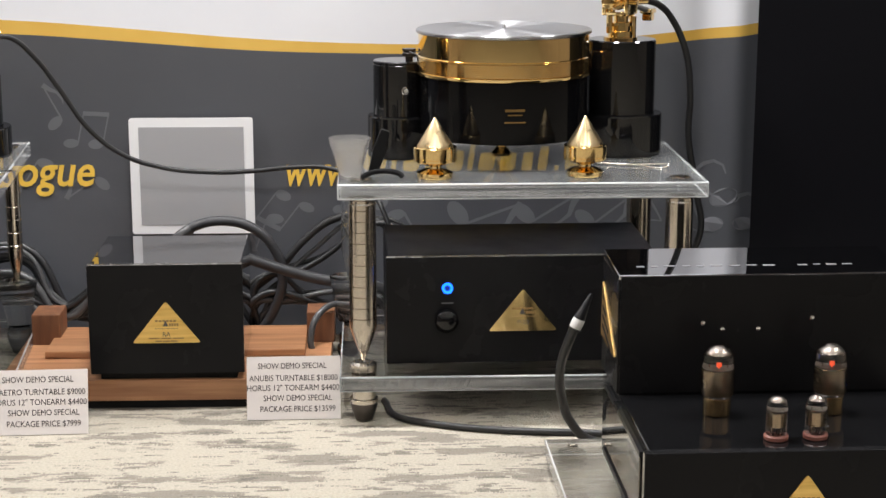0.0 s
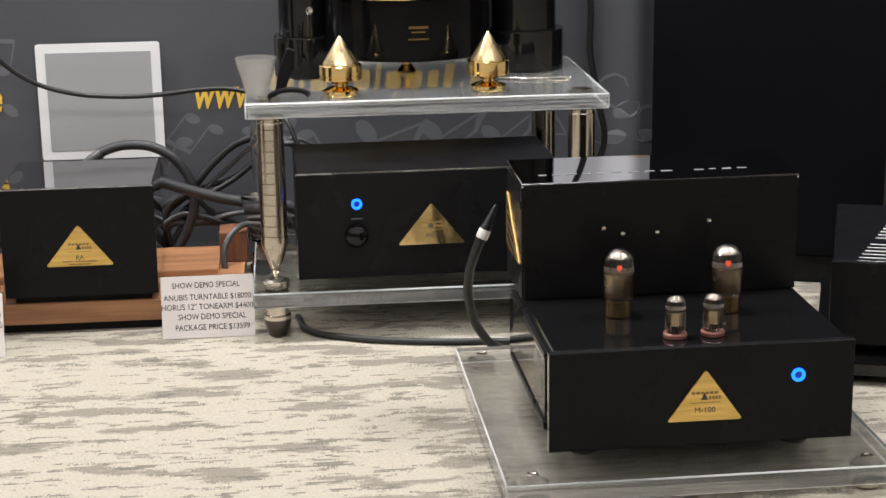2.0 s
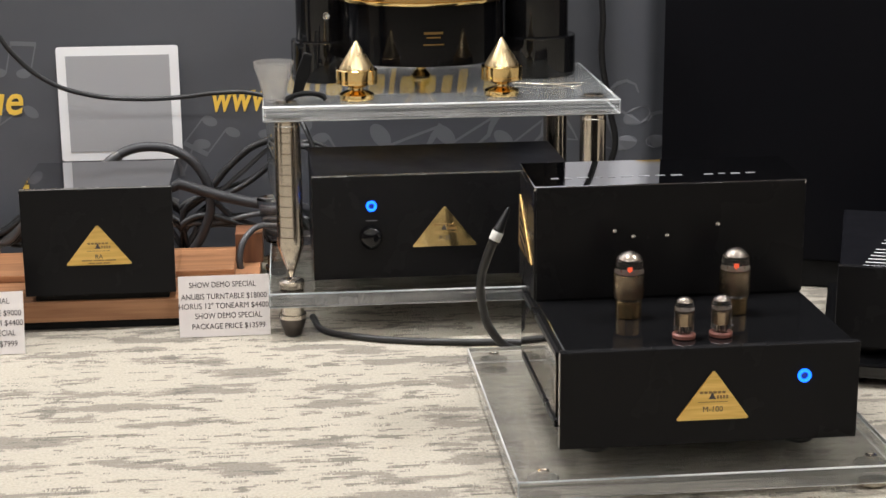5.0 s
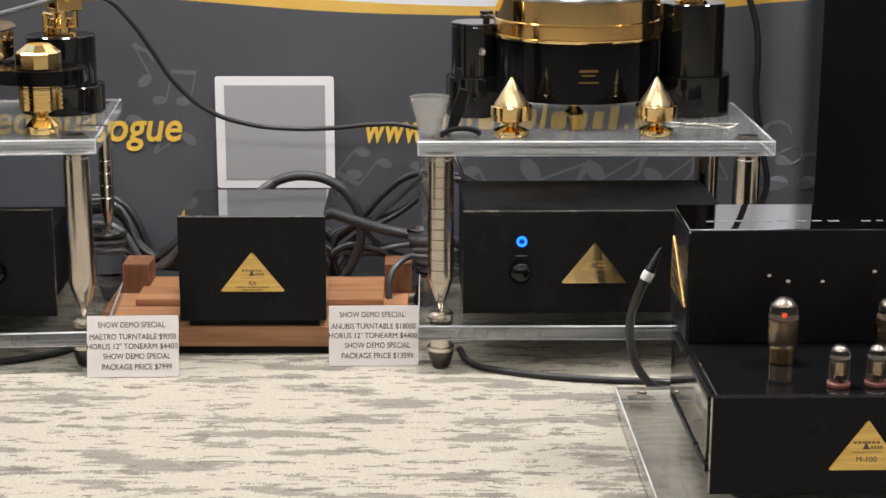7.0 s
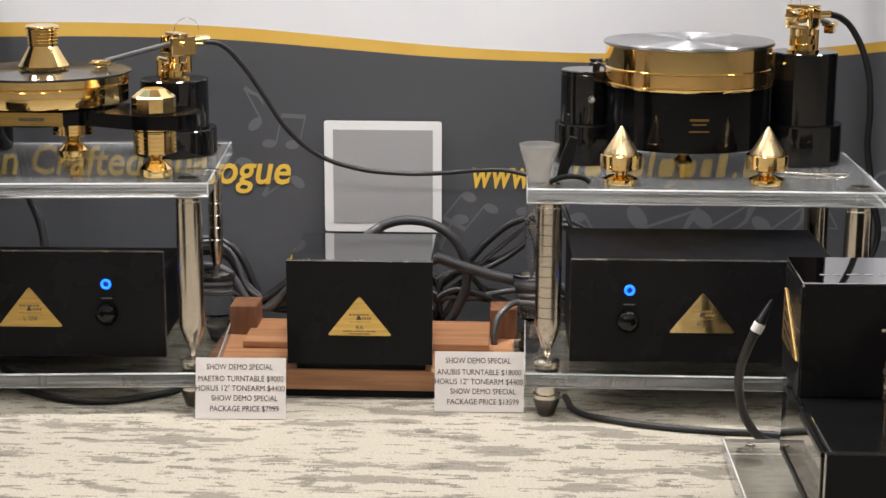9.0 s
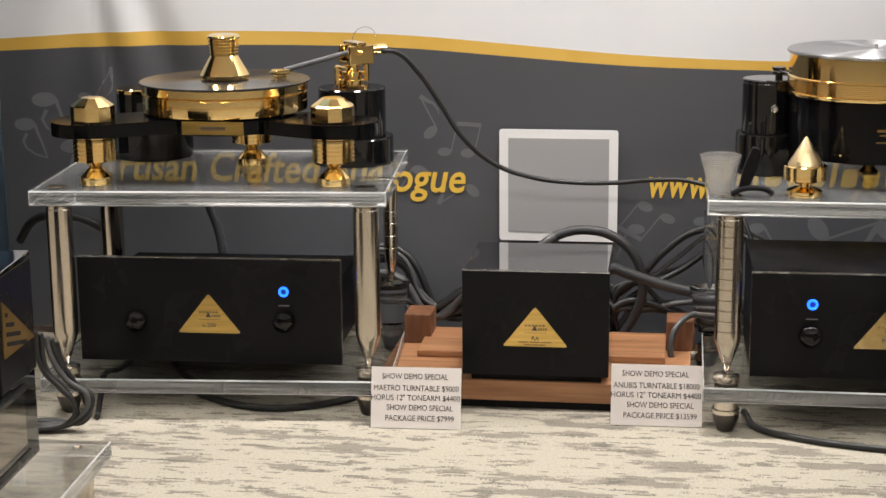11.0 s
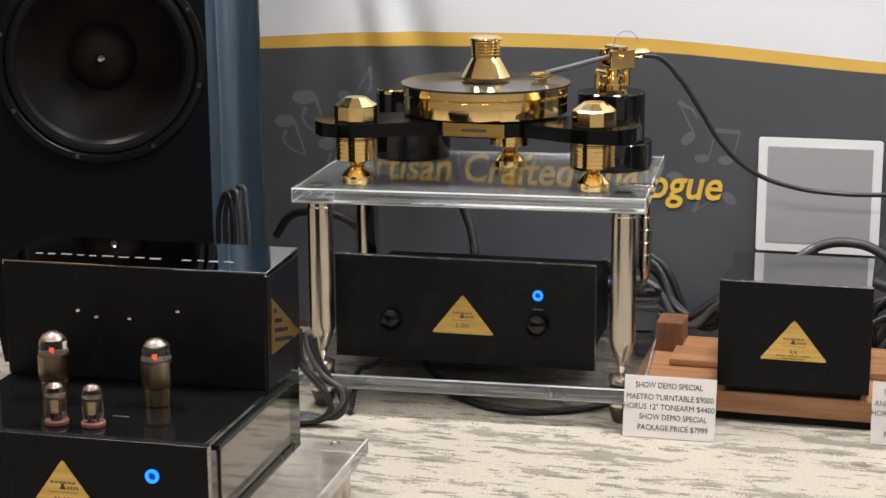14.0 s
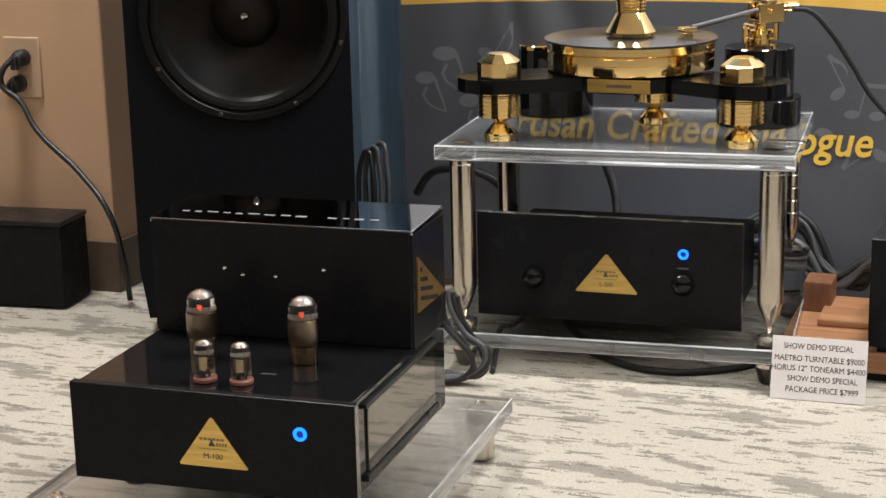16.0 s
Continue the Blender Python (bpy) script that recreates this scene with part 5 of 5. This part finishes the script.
cable([(0.17, 0.325, 0.07), (0.2, 0.33, 0.107), (0.25, 0.333, 0.147), (0.299, 0.335, 0.201), (0.347, 0.335, 0.235), (0.40, 0.335, 0.24), (0.46, 0.335, 0.20), (0.5, 0.335, 0.1), (0.51, 0.335, 0.012)], 0.0065, RUBBER, "black cable arching up behind the acrylic stand", "power_cable", "cable")
rnd2 = random.Random(11)
for k in range(9):
    z0 = rnd2.uniform(0.03, 0.1)
    x0 = rnd2.uniform(0.17, 0.23)
    x1 = rnd2.uniform(0.36, 0.50)
    zt = rnd2.uniform(0.10, 0.26) if k % 2 else rnd2.uniform(0.08, 0.14)
    y = 0.315 + 0.007 * (k % 5)
    cable([(x0, y, 0.012), (x0 + 0.01, y, z0 + 0.04), ((x0 + x1) / 2, y + 0.012, zt * 0.8 + rnd2.uniform(-0.02, 0.02)), (x1, y, zt), (x1 + 0.06, y, 0.1), (x1 + 0.09, y, 0.012)], rnd2.choice((0.004, 0.005, 0.006)), rnd2.choice((RUBBER, RUBBER, GREY_CABLE)),
          "black cable in the tangle behind the wooden board", "cable", "cable", "tangled cables")
for k in range(11):
    y = 0.315 + 0.006 * (k % 5)
    za, zb, zc = rnd2.uniform(0.10, 0.19), rnd2.uniform(0.065, 0.105), rnd2.uniform(0.10, 0.13)
    xm = rnd2.uniform(-0.13, -0.07)
    cable([(-0.36 + rnd2.uniform(-0.01, 0.05), y, 0.012), (-0.32, y, za * 0.6), (-0.25, y + 0.01, za * 0.95), (-0.177, y, za), (xm, y - 0.006, zb), (-0.045, y, zc), (0.02, y, zc - 0.02), (0.08, y, 0.05), (0.11, y, 0.012)], rnd2.choice((0.004, 0.005, 0.0065)), rnd2.choice((RUBBER, RUBBER, BRAID, GREY_CABLE)),
          "black cable running behind the wooden board", "cable", "cable", "tangled cables")
cable([(0.352, 0.22, 0.02), (0.318, 0.20, 0.035), (0.312, 0.20, 0.075), (0.33, 0.22, 0.105), (0.36, 0.25, 0.11), (0.40, 0.28, 0.10)], 0.0055, GREY_CABLE, "grey cable curling round the wooden block", "cable", "cable", "tangled cables")
# cable with a pale collar in front of the tall turntable's amplifier
xc = thing("interconnect_cable", "black cable with conical plug and white collar", "cable", pose(0, 0, 0))
part("lead", cable_mesh("lead", [(0.6885, -0.27, 0.205), (0.680, -0.262, 0.178), (0.674, -0.24, 0.14), (0.679, -0.215, 0.09), (0.698, -0.19, 0.04), (0.725, -0.18, 0.0125), (0.78, -0.18, 0.008), (0.84, -0.19, 0.008)], 0.0068, RUBBER), RUBBER, xc)
part("plug", moved(lathe([(0.0075, 0), (0.008, 0.002), (0.008, 0.02), (0.0072, 0.022), (0.003, 0.052), (0.0015, 0.055), (0, 0.055)], 28), Matrix.Translation((0.6885, -0.27, 0.203)) @ Matrix.Rotation(radians(24), 4, "Y")), BLACK_SATIN, xc)
part("collar", moved(lathe([(0.0083, 0.003), (0.0086, 0.004), (0.0086, 0.016), (0.0083, 0.017)], 28), Matrix.Translation((0.6885, -0.27, 0.203)) @ Matrix.Rotation(radians(24), 4, "Y")), WHITE_PLASTIC, xc, "white printed collar")
cable([(0.43, 0.04, 0.0055), (0.45, -0.04, 0.0055), (0.50, -0.075, 0.0055), (0.58, -0.105, 0.0055), (0.66, -0.12, 0.0055), (0.74, -0.13, 0.0055), (0.82, -0.16, 0.0055)], 0.0052, RUBBER, "black cable lying on the carpet under the stand", "floor_cable", "cable")
# cables round the gold turntable's stand
cable([(-0.60, 0.31, 0.02), (-0.52, 0.1, 0.006), (-0.42, 0.0, 0.006), (-0.33, -0.03, 0.006), (-0.25, 0.0, 0.006), (-0.20, 0.05, 0.006), (-0.16, 0.2, 0.006)], 0.006, RUBBER, "black cable looping on the carpet under the stand", "floor_cable", "cable")
cable([(-0.62, 0.20, 0.006), (-0.61, 0.05, 0.02), (-0.605, -0.03, 0.036), (-0.603, -0.06, 0.026), (-0.60, -0.085, 0.006), (-0.595, -0.105, 0.0055)], 0.005, RUBBER, "black cable end hanging under the stand", "floor_cable", "cable")
cable([(-0.53, 0.30, 0.35), (-0.52, 0.31, 0.28), (-0.50, 0.31, 0.22), (-0.49, 0.30, 0.15), (-0.48, 0.31, 0.05), (-0.47, 0.33, 0.006)], 0.008, BRAID, "thick black cable behind the amplifier", "power_cable", "cable")
cable([(-0.89, 0.34, 0.19), (-0.85, 0.32, 0.235), (-0.80, 0.31, 0.245), (-0.74, 0.31, 0.235), (-0.70, 0.31, 0.20), (-0.68, 0.31, 0.12), (-0.67, 0.30, 0.02)], 0.008, RUBBER, "black cable arching behind the stand", "power_cable", "cable")
for k in range(5):
    d = 0.006 * k
    j1, j2, j3 = (rnd2.uniform(-0.012, 0.012) for _ in range(3))
    cable([(-0.655 + d, -0.19 + d, 0.17 - d), (-0.65 + d, -0.185 + d, 0.115 + j1), (-0.625 + 0.5 * d, -0.18 + d, 0.085 + j2), (-0.60 + 0.4 * d + j1, -0.175 + d, 0.052 + j1 * 0.5), (-0.612 + d, -0.175 + d + j3, 0.022 + 0.15 * d), (-0.655 + j2, -0.18 + d, 0.008 + 0.3 * d), (-0.72, -0.17 + d + j3, 0.008)], 0.0045, GREY_CABLE if k == 2 else RUBBER, "black speaker cable curling beside the stand post", "speaker_cable", "cable", "cables by the post")
for k in range(3):
    x = -0.998 + 0.015 * k
    cable([(x - 0.02, 0.35, 0.012), (x - 0.018, 0.355, 0.15), (x - 0.01, 0.36, 0.245 + 0.01 * k), (x + 0.004, 0.355, 0.262 + 0.008 * k), (x + 0.014, 0.35, 0.24), (x + 0.02, 0.345, 0.15), (x + 0.024, 0.34, 0.012)], 0.005, GREY_CABLE if k else RUBBER, "glossy speaker cable looped in front of the curtain", "speaker_cable", "cable", "cable loops")
